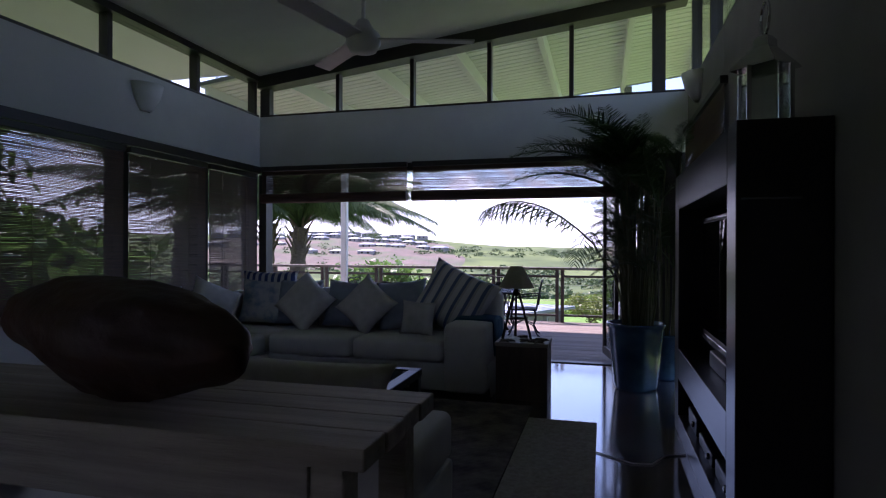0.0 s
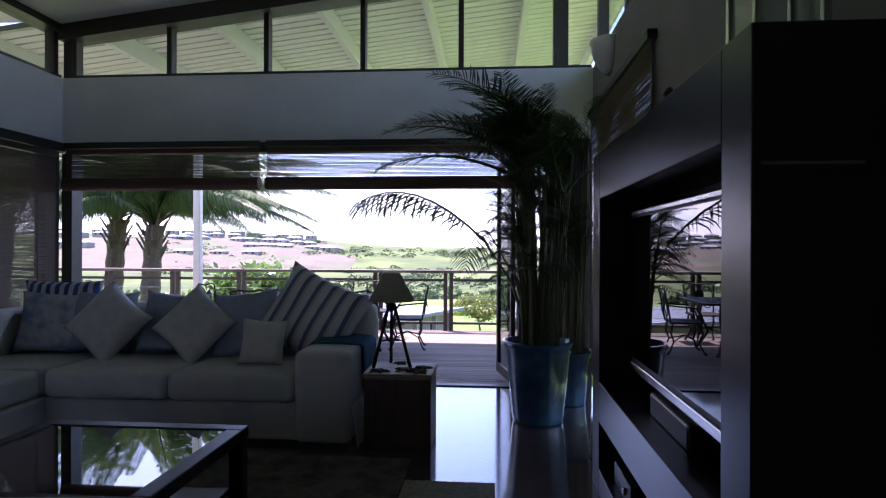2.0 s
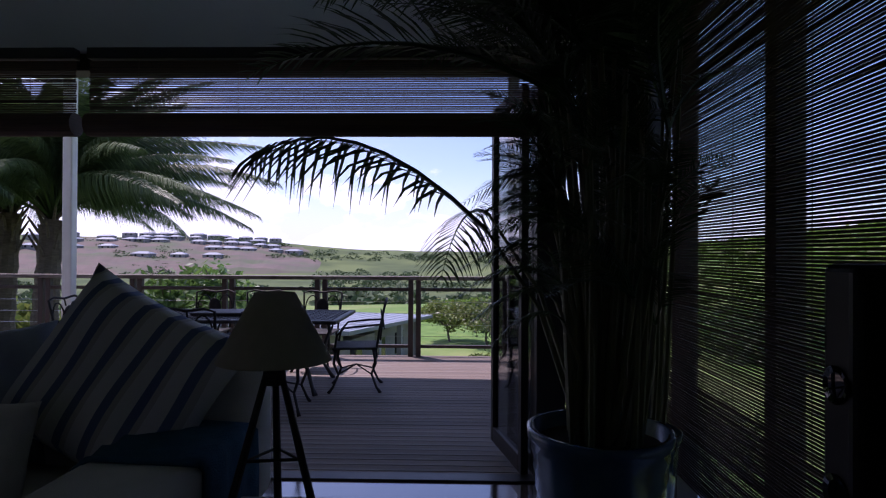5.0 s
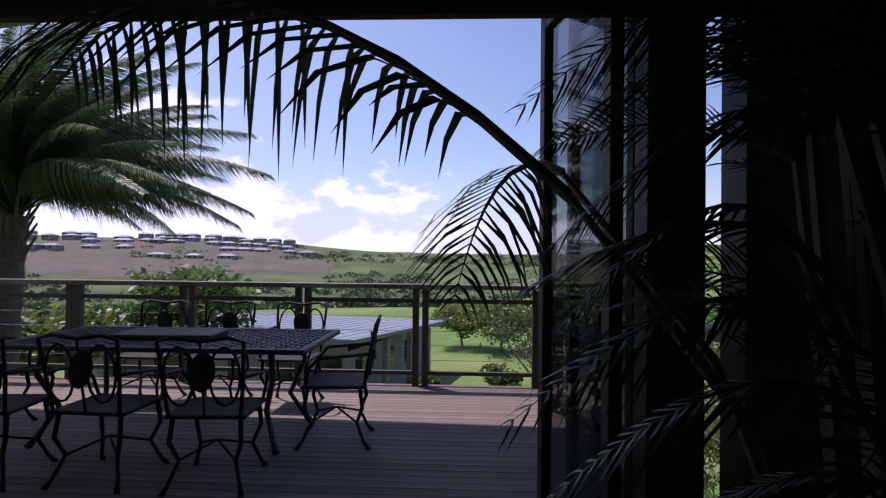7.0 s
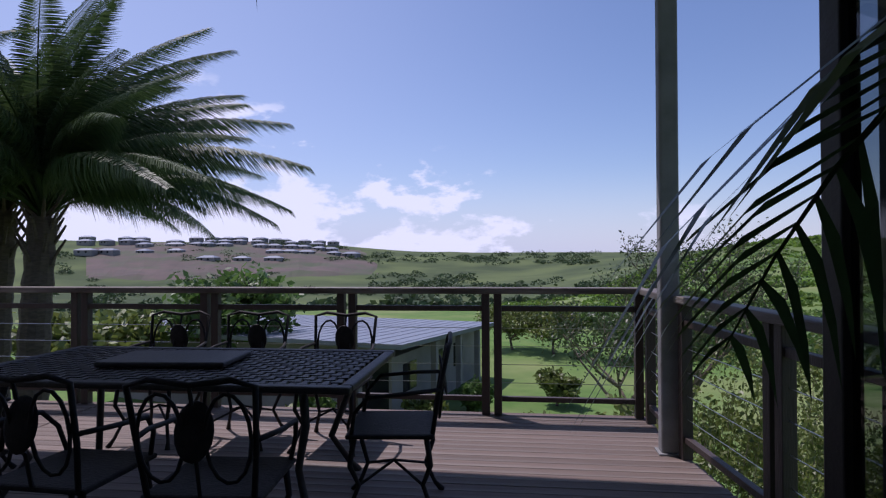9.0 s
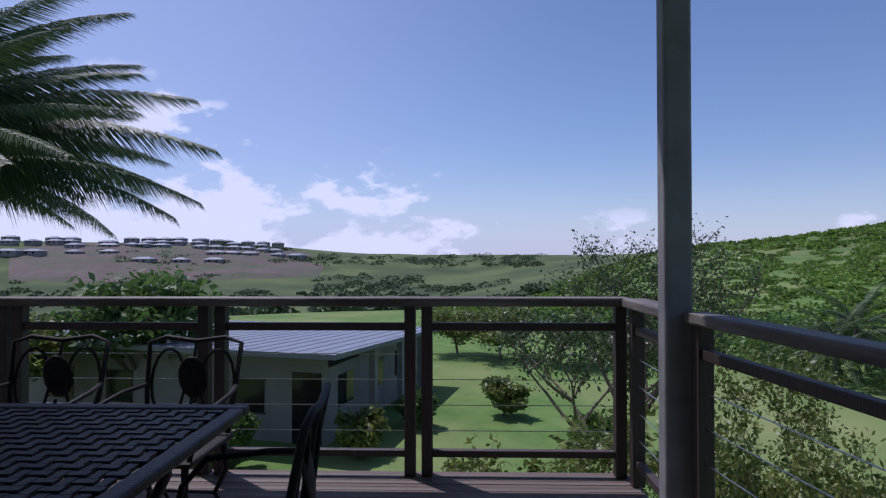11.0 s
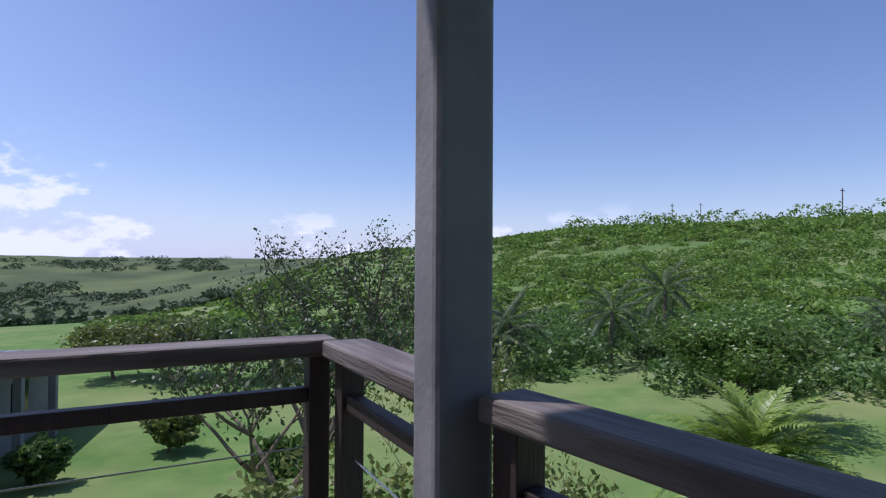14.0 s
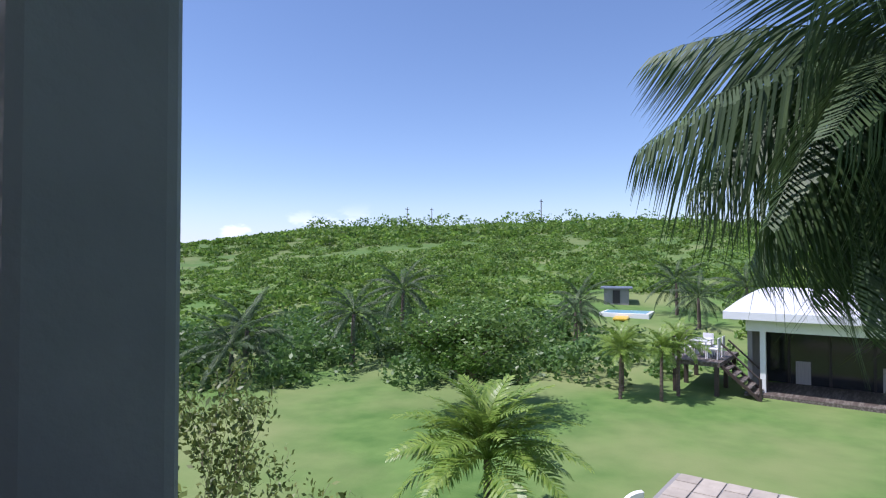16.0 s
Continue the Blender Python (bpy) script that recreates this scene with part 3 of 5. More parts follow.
side_win = thing("window_2", Matrix(), "dark-framed clerestory strip along the wall", "window", kind="structure")
zl = ceil_z(XL)
YS = [-9.1, -8.0, -6.9, -5.8, -4.7, -3.6, -2.45, -1.2, -0.05]
for y in YS:
    part("mullion", bx(XL - 0.13, XL - 0.03, y - 0.03, y + 0.03, SILL, zl - 0.07), M_FRAME, side_win)
part("head_beam", bx(XL - 0.17, XL + 0.03, YB, 0.0, zl - 0.07, zl + 0.002), M_FRAME, side_win)
part("window_sill", bx(XL - 0.15, XL - 0.01, YB, 0.0, SILL + 0.002, SILL + 0.03), M_FRAME, side_win)
for a, b in zip(YS, YS[1:]):
    p = part("pane", bx(XL - 0.085, XL - 0.079, a + 0.03, b - 0.03, SILL + 0.03, zl - 0.07), M_GLASS, side_win)
    p.visible_shadow = False
right_win = thing("window_3", Matrix(), "dark-framed clerestory strip over the media wall", "window", kind="structure")
zr = ceil_z(XR)
for y in (-2.6, -1.2, -0.06):
    part("mullion", bx(XR + 0.03, XR + 0.13, y - 0.035, y + 0.035, SILL, zr - 0.1), M_FRAME, right_win)
part("head_beam", bx(XR + 0.02, XR + 0.17, -2.6, 0.0, zr - 0.1, zr), M_FRAME, right_win)
part("window_sill", bx(XR + 0.01, XR + 0.15, -2.6, 0.0, SILL + 0.002, SILL + 0.03), M_FRAME, right_win)
for a, b in ((-2.57, -1.23), (-1.17, -0.1)):
    p = part("pane", bx(XR + 0.079, XR + 0.085, a, b, SILL + 0.03, zr - 0.1), M_GLASS, right_win)
    p.visible_shadow = False
slab("wall_right_top", XR, XR + 0.2, YB, -2.64, SILL + 0.001, zr + 0.1, M_WALL_SHADED, "white plastered upper wall in shade")

# Unseen opening added in the back wall to brighten the room from behind.
fill_opening = thing("door_2", Matrix(), "unseen glazed opening added behind the room to let in light", "door", kind="structure")
for x in (-3.05, -2.15):
    part("stile", bx(x - 0.045, x + 0.045, YB - 0.13, YB - 0.07, 0.0, 2.395, 0.004), M_FRAME, fill_opening)
for a, b in ((-3.004, -2.196),):
    p = part("pane", bx(a, b, YB - 0.103, YB - 0.097, 0.0, 2.395), M_GLASS, fill_opening)
    p.visible_shadow = False

# left glazing: posts between tall windows
left_win = thing("window_4", Matrix(), "tall dark-framed windows behind reed blinds", "window", kind="structure")
LY = [-9.1, -7.6, -6.2, -4.9, -3.6, -2.3, -1.1, -0.08]
for y in LY:
    part("mullion", bx(XL - 0.16, XL - 0.04, y - 0.09, y + 0.09, 0.0, HEAD), M_FRAME, left_win)
part("head_beam", bx(XL - 0.18, XL + 0.05, YB, -0.02, HEAD - 0.09, HEAD - 0.003, 0.004), M_FRAME, left_win)
part("window_sill", bx(XL - 0.18, XL + 0.0, YB, -0.02, 0.0, 0.06), M_FRAME, left_win)
for a, b in zip(LY, LY[1:]):
    p = part("pane", bx(XL - 0.115, XL - 0.109, a + 0.09, b - 0.09, 0.06, HEAD - 0.09), M_GLASS, left_win)
    p.visible_shadow = False
corner_win = thing("window_5", Matrix(), "tall dark-framed corner window behind a reed blind", "window", kind="structure")
for y in (-1.95, -1.0, -0.03):
    part("mullion", bx(XR + 0.04, XR + 0.15, y - 0.04, y + 0.04, 0.0, 2.66), M_FRAME, corner_win)
for a, b in ((-1.91, -1.04), (-0.96, -0.07)):
    p = part("pane", bx(XR + 0.09, XR + 0.096, a, b, 0.03, 2.66), M_GLASS, corner_win)
    p.visible_shadow = False
# frame of the wide opening, folding leaves stacked at one side
door = thing("door_1", Matrix(), "wide folding glass door standing open to the deck", "door", kind="structure")
part("head_track", bx(XL + 0.02, 1.485, 0.03, 0.17, HEAD - 0.1, HEAD - 0.003, 0.004), M_FRAME, door)
part("jamb", bx(XL - 0.02, XL + 0.09, 0.02, 0.18, 0.001, HEAD - 0.1, 0.004), M_FRAME, door)
part("jamb", bx(1.225, 1.385, 0.03, 0.16, 0.013, HEAD - 0.101, 0.004), M_FRAME, door)
part("threshold", bx(XL + 0.09, 1.485, 0.1, 0.21, -0.01, 0.012, 0.003), M_FRAME, door)


def door_leaf(m):
    leaf = new("leaf")
    leaf.parent = door
    leaf.matrix_basis = m
    w, h = 0.66, 2.28
    for name, b in (("stile", (0, 0.055, 0, 0.045, 0.02, h)), ("stile", (w - 0.055, w, 0, 0.045, 0.02, h)),
                    ("rail", (0.055, w - 0.055, 0, 0.045, 0.02, 0.12)), ("rail", (0.055, w - 0.055, 0, 0.045, h - 0.07, h))):
        part(name, bx(*b, 0.004), M_FRAME, leaf)
    p = part("pane", bx(0.055, w - 0.055, 0.019, 0.026, 0.12, h - 0.07), M_DOORGLASS, leaf)
    p.visible_shadow = False


door_leaf(pose(1.20, 0.18, 0, 0, 0, 102))
door_leaf(pose(1.27, 0.18, 0, 0, 0, 98))
door_leaf(pose(1.36, 0.18, 0, 0, 0, 93))


# ---- blinds ----
def blind(m, width, drop, label, group, bottom=0.0, thick=(0.0088, 0.0108)):
    e = thing("reed_blind", m, label, "blind", group)
    part("headrail", bx(0, width, -0.03, 0.03, -0.06, 0.0, 0.006), M_FRAME, e)
    Vb, Fb = [], []
    n = int((drop - 0.06 - bottom) / 0.0125)
    rnd = random.Random(int(width * 100 + drop * 31))
    for i in range(n):
        z = -0.066 - i * 0.0125
        h = rnd.uniform(*thick)
        w0, w1 = rnd.uniform(0, 0.006), width - rnd.uniform(0, 0.006)
        sag = rnd.uniform(-0.0012, 0.0012)
        b = len(Vb)
        for x in (w0, w1):
            zz = z + (sag if x == w0 else -sag)
            Vb += [(x, -0.0015, zz), (x, 0.0015, zz), (x, 0.0015, zz - h), (x, -0.0015, zz - h)]
        Fb += [(b + k, b + (k + 1) % 4, b + 4 + (k + 1) % 4, b + 4 + k) for k in range(4)] + [(b + 3, b + 2, b + 1, b), (b + 4, b + 5, b + 6, b + 7)]
    tagged(obj_np("slats", Vb, Fb, M_BLIND, e), kind="stuff")
    for k in range(max(2, int(width / 0.5))):
        x = width * (k + 0.5) / max(2, int(width / 0.5))
        part("cord", tube([(x, -0.006, -0.02), (x, -0.006, -drop)], 0.002, 4), M_BLIND, e)
    if bottom:
        part("rolled_end", tube([(0, 0, -drop + 0.065), (width, 0, -drop + 0.065)], 0.065, 12), M_BLIND, e)
    return e


blind(pose(XL + 0.07, -0.05, HEAD - 0.005), 2.03, 0.485, "brown reed blind rolled up over the opening", "opening blinds", 0.13, (0.0085, 0.0108))
blind(pose(-1.25, -0.05, HEAD - 0.005), 2.78, 0.485, "brown reed blind rolled up over the opening", "opening blinds", 0.13, (0.0085, 0.0108))
for a, b in zip(LY, LY[1:]):
    blind(pose(XL + 0.025, a + 0.02, HEAD - 0.1, 0, 0, 90), b - a - 0.06, 2.25, "brown reed blind let down over a tall window", "window blinds", 0.0, (0.0102, 0.0116))
blind(pose(XR - 0.03, -2.165, 2.65, 0, 0, 90), 2.125, 2.45, "brown reed blind let down over the corner window", "window blinds")

# ---- roof over the deck ----
soffit = thing("roof", Matrix(), "white boarded roof soffit with painted rafters over the deck", "roof", kind="structure")
ROOF_Y = 4.35
bm = bmesh.new()
ys = np.arange(0.21, ROOF_Y + 0.01, 0.16)
for a, b in zip(ys, ys[1:]):
    vs = [bm.verts.new((x, y, ceil_z(x) + 0.12 + h)) for h in (0, 0.03) for x, y in ((-4.5, a), (2.6, a), (2.6, b - 0.03), (-4.5, b - 0.03))]
    for f in ((3, 2, 1, 0), (4, 5, 6, 7), (0, 1, 5, 4), (1, 2, 6, 5), (2, 3, 7, 6), (3, 0, 4, 7)):
        bm.faces.new([vs[k] for k in f])
tagged(part("soffit_boards", bm, M_WHITEWOOD, soffit), kind="stuff")
bm = bmesh.new()
vs = [bm.verts.new((x, y, ceil_z(x) + 0.155 + h)) for h in (0, 0.05) for x, y in ((-4.55, 0.2), (2.65, 0.2), (2.65, ROOF_Y + 0.08), (-4.55, ROOF_Y + 0.08))]
for f in ((3, 2, 1, 0), (4, 5, 6, 7), (0, 1, 5, 4), (1, 2, 6, 5), (2, 3, 7, 6), (3, 0, 4, 7)):
    bm.faces.new([vs[k] for k in f])
part("roof_sheet", bm, M_ROOFSTEEL, soffit)
for x in (-4.4, -3.2, -2.0, -0.85, 0.25, 1.35, 2.45):
    part("rafter", raked(x - 0.035, x + 0.035, 0.21, ROOF_Y, ceil_z(x) - 0.08, -0.118), M_WHITEWOOD, soffit)
slab("roof_side", -6.0, XL - 0.18, YB, 0.2, 3.75, 3.85, M_WHITEWOOD, "white boarded eaves beside the room")
slab("roof_edge", XR + 0.2, XR + 0.9, YB, 0.2, 4.45, 4.55, M_WHITEWOOD, "white boarded eaves over the media wall")
slab("wall_under", -3.6, XR + 0.2, YB, 0.15, -4.3, -0.26, M_PLASTER, "plastered base wall below the house")


def steel_column(x, y, w, d, z0, z1, material, label):
    e = thing("roof_column", pose(x, y, z0), label, "column")
    part("shaft", bx(-w / 2, w / 2, -d / 2, d / 2, 0, z1 - z0, 0.018, segs=3), material, e)
    part("base_plate", bx(-w / 2 - 0.02, w / 2 + 0.02, -d / 2 - 0.02, d / 2 + 0.02, 0, 0.012, 0.003), material, e)
    return e


DECK = -0.055
steel_column(1.433, 3.617, 0.125, 0.105, DECK, ceil_z(1.4) - 0.06, M_COLUMN, "square grey galvanised steel column on the deck")
steel_column(-3.93, 3.8, 0.12, 0.12, DECK, ceil_z(-3.93) - 0.06, M_WHITE, "slim white painted steel column on the deck")

# ---- deck and railing ----
deck = thing("deck", Matrix(), "weathered brown timber deck of long boards", "deck", kind="structure")
part("joists", bx(-8.0, 1.5, 0.22, 4.5, DECK - 0.22, DECK - 0.026), M_POST, deck)

edge = part("edge_joist", bx(0, 3.3, -0.05, 0.03, DECK - 0.22, DECK - 0.027), M_POST, deck)
edge.matrix_basis = pose(1.50, 3.555, 0, 0, 0, -83)


def railing(label, m, length, bays, group, half=0.07):
    """A run of rail along +x: cap, mid rail, toe rail, paired posts and taut wires."""
    e = thing("deck_railing", m, label, "railing", group)
    part("cap_rail", bx(0, length, -half, half, 0.995, 1.045, 0.008), M_RAIL, e)
    step = length / bays
    for i in range(bays):
        a, b = i * step + 0.05, (i + 1) * step - 0.05
        for x in (a, b):
            part("post", bx(x - 0.032, x + 0.032, -0.035, 0.035, 0.0, 0.994, 0.004), M_POST, e)
        part("mid_rail", bx(a + 0.033, b - 0.033, -0.022, 0.022, 0.85, 0.895, 0.004), M_POST, e)
        part("toe_rail", bx(a + 0.033, b - 0.033, -0.022, 0.022, 0.11, 0.15, 0.004), M_POST, e)
        for z in (0.26, 0.41, 0.56, 0.71):
            part("wire", tube([(a + 0.03, 0, z), (b - 0.03, 0, z)], 0.0028, 5), M_WIRE, e)
    return e


railing("dark timber deck railing with steel wires", pose(-8.36, 4.445, DECK), 9.82, 8, "deck railings")
railing("dark timber deck railing return beside the grey column", pose(1.47, 4.36, DECK, 0, 0, -90), 0.66, 1, "deck railings")
railing("dark timber deck railing with a weathered cap", pose(1.50, 3.555, DECK, 0, 0, -83), 3.3, 3, "deck railings", 0.056)
board = bx(-2.36, 2.36, -0.046, 0.046, -0.025, 0, 0.003, segs=1)
bme = bpy.data.meshes.new("plank")
board.to_mesh(bme)
board.free()
bme.materials.append(M_DECK)
for i in range(44):
    for k, xc in enumerate((-5.62, -0.89)):
        o = new("plank", bme)
        o.parent = deck
        y = 0.265 + i * 0.0975
        m = pose(xc + (0.0 if i % 2 else 0.01), y, DECK + random.uniform(-0.001, 0.001))
        if k and y < 3.555:
            # boards run on to the splayed edge under the side railing
            end = 1.53 + (3.555 - y) * math.tan(radians(7))
            m = pose((end - 3.24) / 2, y, DECK + random.uniform(-0.001, 0.001)) @ Matrix.Diagonal(((end + 3.24) / 4.72, 1, 1, 1))
        o.matrix_basis = m


# ---- room: sofa and cushions ----
sofa = thing("corner_sofa", Matrix(), "grey linen corner sofa with loose seat cushions", "sofa")
X0, X1, Y0, Y1 = -3.2, 0.02, -1.75, -0.78
part("base", bx(X0, X1 - 0.22, Y0 + 0.02, Y1, 0.03, 0.29, 0.02), M_SOFA, sofa)
part("chaise_base", bx(X0, X0 + 1.0, -4.0, Y0 + 0.02, 0.03, 0.29, 0.02), M_SOFA, sofa)
part("backrest", bx(X0 + 0.22, X1 - 0.0, Y1 - 0.22, Y1, 0.30, 0.90, 0.06, segs=4), M_SOFA, sofa, smooth=True)
part("side_backrest", bx(X0, X0 + 0.22, -4.0, Y1, 0.30, 0.84, 0.06, segs=4), M_SOFA, sofa, smooth=True)
part("arm", bx(X1 - 0.40, X1, Y0 - 0.05, Y1 - 0.225, 0.03, 0.66, 0.055, segs=4), M_SOFA, sofa, smooth=True)
for a, b in ((-2.2, -1.30), (-1.29, -0.39)):
    part("seat_cushion", bx(a, b, Y0 - 0.03, Y1 - 0.23, 0.292, 0.49, 0.05, segs=4), M_SOFA, sofa, smooth=True)
for a, b in ((-4.0, -2.9), (-2.89, -1.76), (-1.75, -1.02)):
    part("seat_cushion", bx(X0 + 0.23, X0 + 1.0 - 0.01, a, b, 0.292, 0.49, 0.05, segs=4), M_SOFA, sofa, smooth=True)
bm = bmesh.new()
rnd = random.Random(5)
pts = [(X1 + 0.012 + 0.02 * math.sin(k * 1.9) * (k % 3) / 2, Y0 - 0.05 + k * 0.036) for k in range(27)]
rows = [[bm.verts.new((x + (0.035 if z == 0.02 else 0), y, z)) for x, y in pts] for z in (0.02, 0.30)]
for k in range(26):
    bm.faces.new((rows[0][k], rows[0][k + 1], rows[1][k + 1], rows[1][k]))
sk = part("skirt", bm, M_SOFA, sofa, smooth=True)
sk.modifiers.new("thick", "SOLIDIFY").thickness = 0.006

sofa2 = thing("low_sofa", Matrix(), "grey linen sofa seen from behind its low back", "sofa")
part("backrest", bx(-2.0, 0.30, -4.93, -4.74, 0.04, 0.68, 0.06, segs=4), M_SOFA, sofa2, smooth=True)
part("base", bx(-2.0, 0.30, -4.715, -4.1, 0.03, 0.3, 0.02), M_SOFA, sofa2)
for a, b in ((-1.8, -0.85), (-0.84, 0.12)):
    part("seat_cushion", bx(a, b, -4.70, -4.05, 0.302, 0.45, 0.05, segs=4), M_SOFA, sofa2, smooth=True)
part("arm", bx(0.13, 0.30, -4.71, -4.1, 0.302, 0.54, 0.05, segs=4), M_SOFA, sofa2, smooth=True)
part("arm", bx(-2.0, -1.81, -4.71, -4.1, 0.302, 0.54, 0.05, segs=4), M_SOFA, sofa2, smooth=True)


def cushion(x, y, z, w, h, t, material, label, rx=-18, rz=0, roll=0, seed=0):
    ob = part("cushion", pillow_bm(w, h, t, seed=seed), material, smooth=True)
    ob.matrix_world = pose(x, y, z, 0, 0, rz) @ pose(0, 0, 0, rx, 0, 0) @ Matrix.Translation((0, 0, h / 2)) @ pose(0, 0, 0, 0, roll, 0) @ Matrix.Translation((0, 0, -h / 2))
    return tagged(ob, label, "cushion", "sofa cushions")


cushion(-0.47, -1.20, 0.50, 0.80, 0.68, 0.22, M_STRIPE, "large grey and navy striped cushion leaning on the arm", -22, -4, 24, 1)
cushion(-0.74, -1.44, 0.49, 0.34, 0.34, 0.15, M_CUSH, "small plain linen cushion", -12, 6, 4, 2)
cushion(-1.02, -1.14, 0.49, 0.54, 0.54, 0.19, M_CUSH_BLUE, "blue-grey square cushion on the sofa", -18, 4, -6, 3)
cushion(-1.36, -1.34, 0.52, 0.50, 0.50, 0.19, M_CUSH, "pale linen cushion standing on its corner", -22, 0, 40, 4)
cushion(-1.64, -1.12, 0.49, 0.56, 0.52, 0.19, M_CUSH_BLUE, "blue-grey square cushion on the sofa", -16, 0, 3, 5)
cushion(-2.06, -1.36, 0.52, 0.52, 0.52, 0.2, M_CUSH, "pale linen cushion standing on its corner", -22, 0, 38, 6)
cushion(-2.24, -1.12, 0.49, 0.54, 0.52, 0.18, M_CUSH_BLUE, "blue-grey square cushion on the sofa", -16, 3, 0, 7)
cushion(-2.61, -1.15, 0.49, 0.62, 0.52, 0.19, M_PRINT, "white cushion with a faded blue print", -18, 14, 2, 8)
cushion(-2.67, -0.97, 0.68, 0.68, 0.40, 0.15, M_STRIPE_B, "navy and white striped cushion along the back", -6, 5, 0, 9)
cushion(-2.79, -1.75, 0.49, 0.52, 0.52, 0.19, M_CUSH, "pale linen cushion on the chaise", -20, 62, 25, 10)
cushion(-2.83, -2.35, 0.49, 0.54, 0.52, 0.19, M_PRINT, "white cushion with a faded blue print", -20, 85, 4, 11)
cushion(-0.36, -4.62, 0.45, 1.02, 0.41, 0.2, M_CUSH, "long pale bolster cushion on the low sofa", -14, 0, 1, 12)

# throw over the arm
bm = bmesh.new()
prof = [(-0.20, 0.45), (-0.285, 0.50), (-0.40, 0.60), (-0.36, 0.635), (-0.12, 0.64), (-0.0, 0.635), (0.022, 0.60), (0.03, 0.45), (0.035, 0.30)]
prof = [(a, b + 0.04) for a, b in prof[2:]]
cols = []
for k in range(13):
    y = -1.50 + k * 0.035
    cols.append([bm.verts.new((X1 + px + 0.008 * math.sin(k * 1.3 + j), y + 0.01 * math.sin(j * 2.0), pz + 0.006 * math.sin(k * 2.1 + j * 1.7))) for j, (px, pz) in enumerate(prof)])
for a, b in zip(cols, cols[1:]):
    for j in range(len(prof) - 1):
        bm.faces.new((a[j], a[j + 1], b[j + 1], b[j]))
throw = tagged(part("throw_blanket", bm, M_THROW, smooth=True), "teal knitted throw hung over the sofa arm", "blanket")
throw.modifiers.new("thick", "SOLIDIFY").thickness = 0.016

# pedestal, lamp, starfish
ped = thing("pedestal_table", Matrix(), "square dark timber pedestal side table", "side table")
part("body", bx(0.098, 0.556, -1.76, -1.36, 0.0, 0.475, 0.006), M_PED, ped)
part("top", bx(0.090, 0.564, -1.77, -1.35, 0.477, 0.512, 0.006), M_OLDWOOD, ped, "pale worn top board")
lamp = thing("table_lamp", pose(0.25, -1.53, 0.514), "tripod table lamp with a cream conical shade", "lamp")
bm = lathe([(0.165, 0.47), (0.163, 0.474), (0.058, 0.668), (0.055, 0.668), (0.158, 0.472)], 36)
part("shade", bm, M_SHADE, lamp, "cream fabric shade", smooth=True)
for k in range(3):
    a = radians(100 + 120 * k)
    top, foot = (0.022 * math.cos(a), 0.022 * math.sin(a), 0.44), (0.15 * math.cos(a), 0.13 * math.sin(a), 0.006)
    part("leg", tube([top, foot], [0.010, 0.013], 8), M_IRON, lamp)
part("hub", lathe([(0.03, 0.40), (0.034, 0.42), (0.03, 0.45), (0.012, 0.46), (0.012, 0.52)], 16), M_IRON, lamp, smooth=True)
part("brace", tube([(0.085 * math.cos(a), 0.075 * math.sin(a), 0.19) for a in (radians(100 + 120 * k) for k in range(4))], 0.005, 6), M_IRON, lamp)


def starfish(x, y, r, turn):
    bm = bmesh.new()
    c = bm.verts.new((0, 0, 0.022))
    cb = bm.verts.new((0, 0, 0))
    ring, mid = [], []
    for k in range(10):
        a = radians(36 * k)
        rr = r if k % 2 == 0 else r * 0.34
        ring.append(bm.verts.new((rr * math.cos(a), rr * math.sin(a), 0)))
        mid.append(bm.verts.new((rr * 0.72 * math.cos(a), rr * 0.72 * math.sin(a), 0.014)))
    for k in range(10):
        k2 = (k + 1) % 10
        bm.faces.new((c, mid[k], mid[k2]))
        bm.faces.new((mid[k], ring[k], ring[k2], mid[k2]))
        bm.faces.new((cb, ring[k2], ring[k]))
    ob = part("starfish", bm, M_STARFISH)
    ob.matrix_world = pose(x, y, 0.513, 0, 0, turn)
    tagged(ob, "dried brown starfish on the pedestal", "starfish", "starfish on the pedestal")


for s in ((0.37, -1.64, 0.10, 10), (0.46, -1.71, 0.085, 40), (0.48, -1.57, 0.075, 80), (0.19, -1.70, 0.085, 5), (0.30, -1.42, 0.06, 33)):
    starfish(*s)

# coffee table
ct = thing("coffee_table", Matrix(), "low dark coffee table with an inset glass top", "coffee table")
for b in ((-1.36, -0.28, -3.72, -3.64), (-1.36, -0.28, -2.84, -2.76), (-1.36, -1.28, -3.639, -2.841), (-0.36, -0.28, -3.639, -2.841)):
    part("top_frame", bx(*b, 0.39, 0.45, 0.006), M_CAB, ct)
part("glass_top", bx(-1.279, -0.361, -3.639, -2.841, 0.432, 0.444, 0.002), M_TABLEGLASS, ct, "dark reflecting glass")
part("shelf", bx(-1.29, -0.35, -3.65, -2.83, 0.12, 0.15, 0.004), M_CAB, ct)
for x in (-1.32, -0.32):
    for y in (-3.68, -2.80):
        part("leg", bx(x - 0.035, x + 0.035, y - 0.035, y + 0.035, 0.012, 0.389, 0.005), M_CAB, ct)


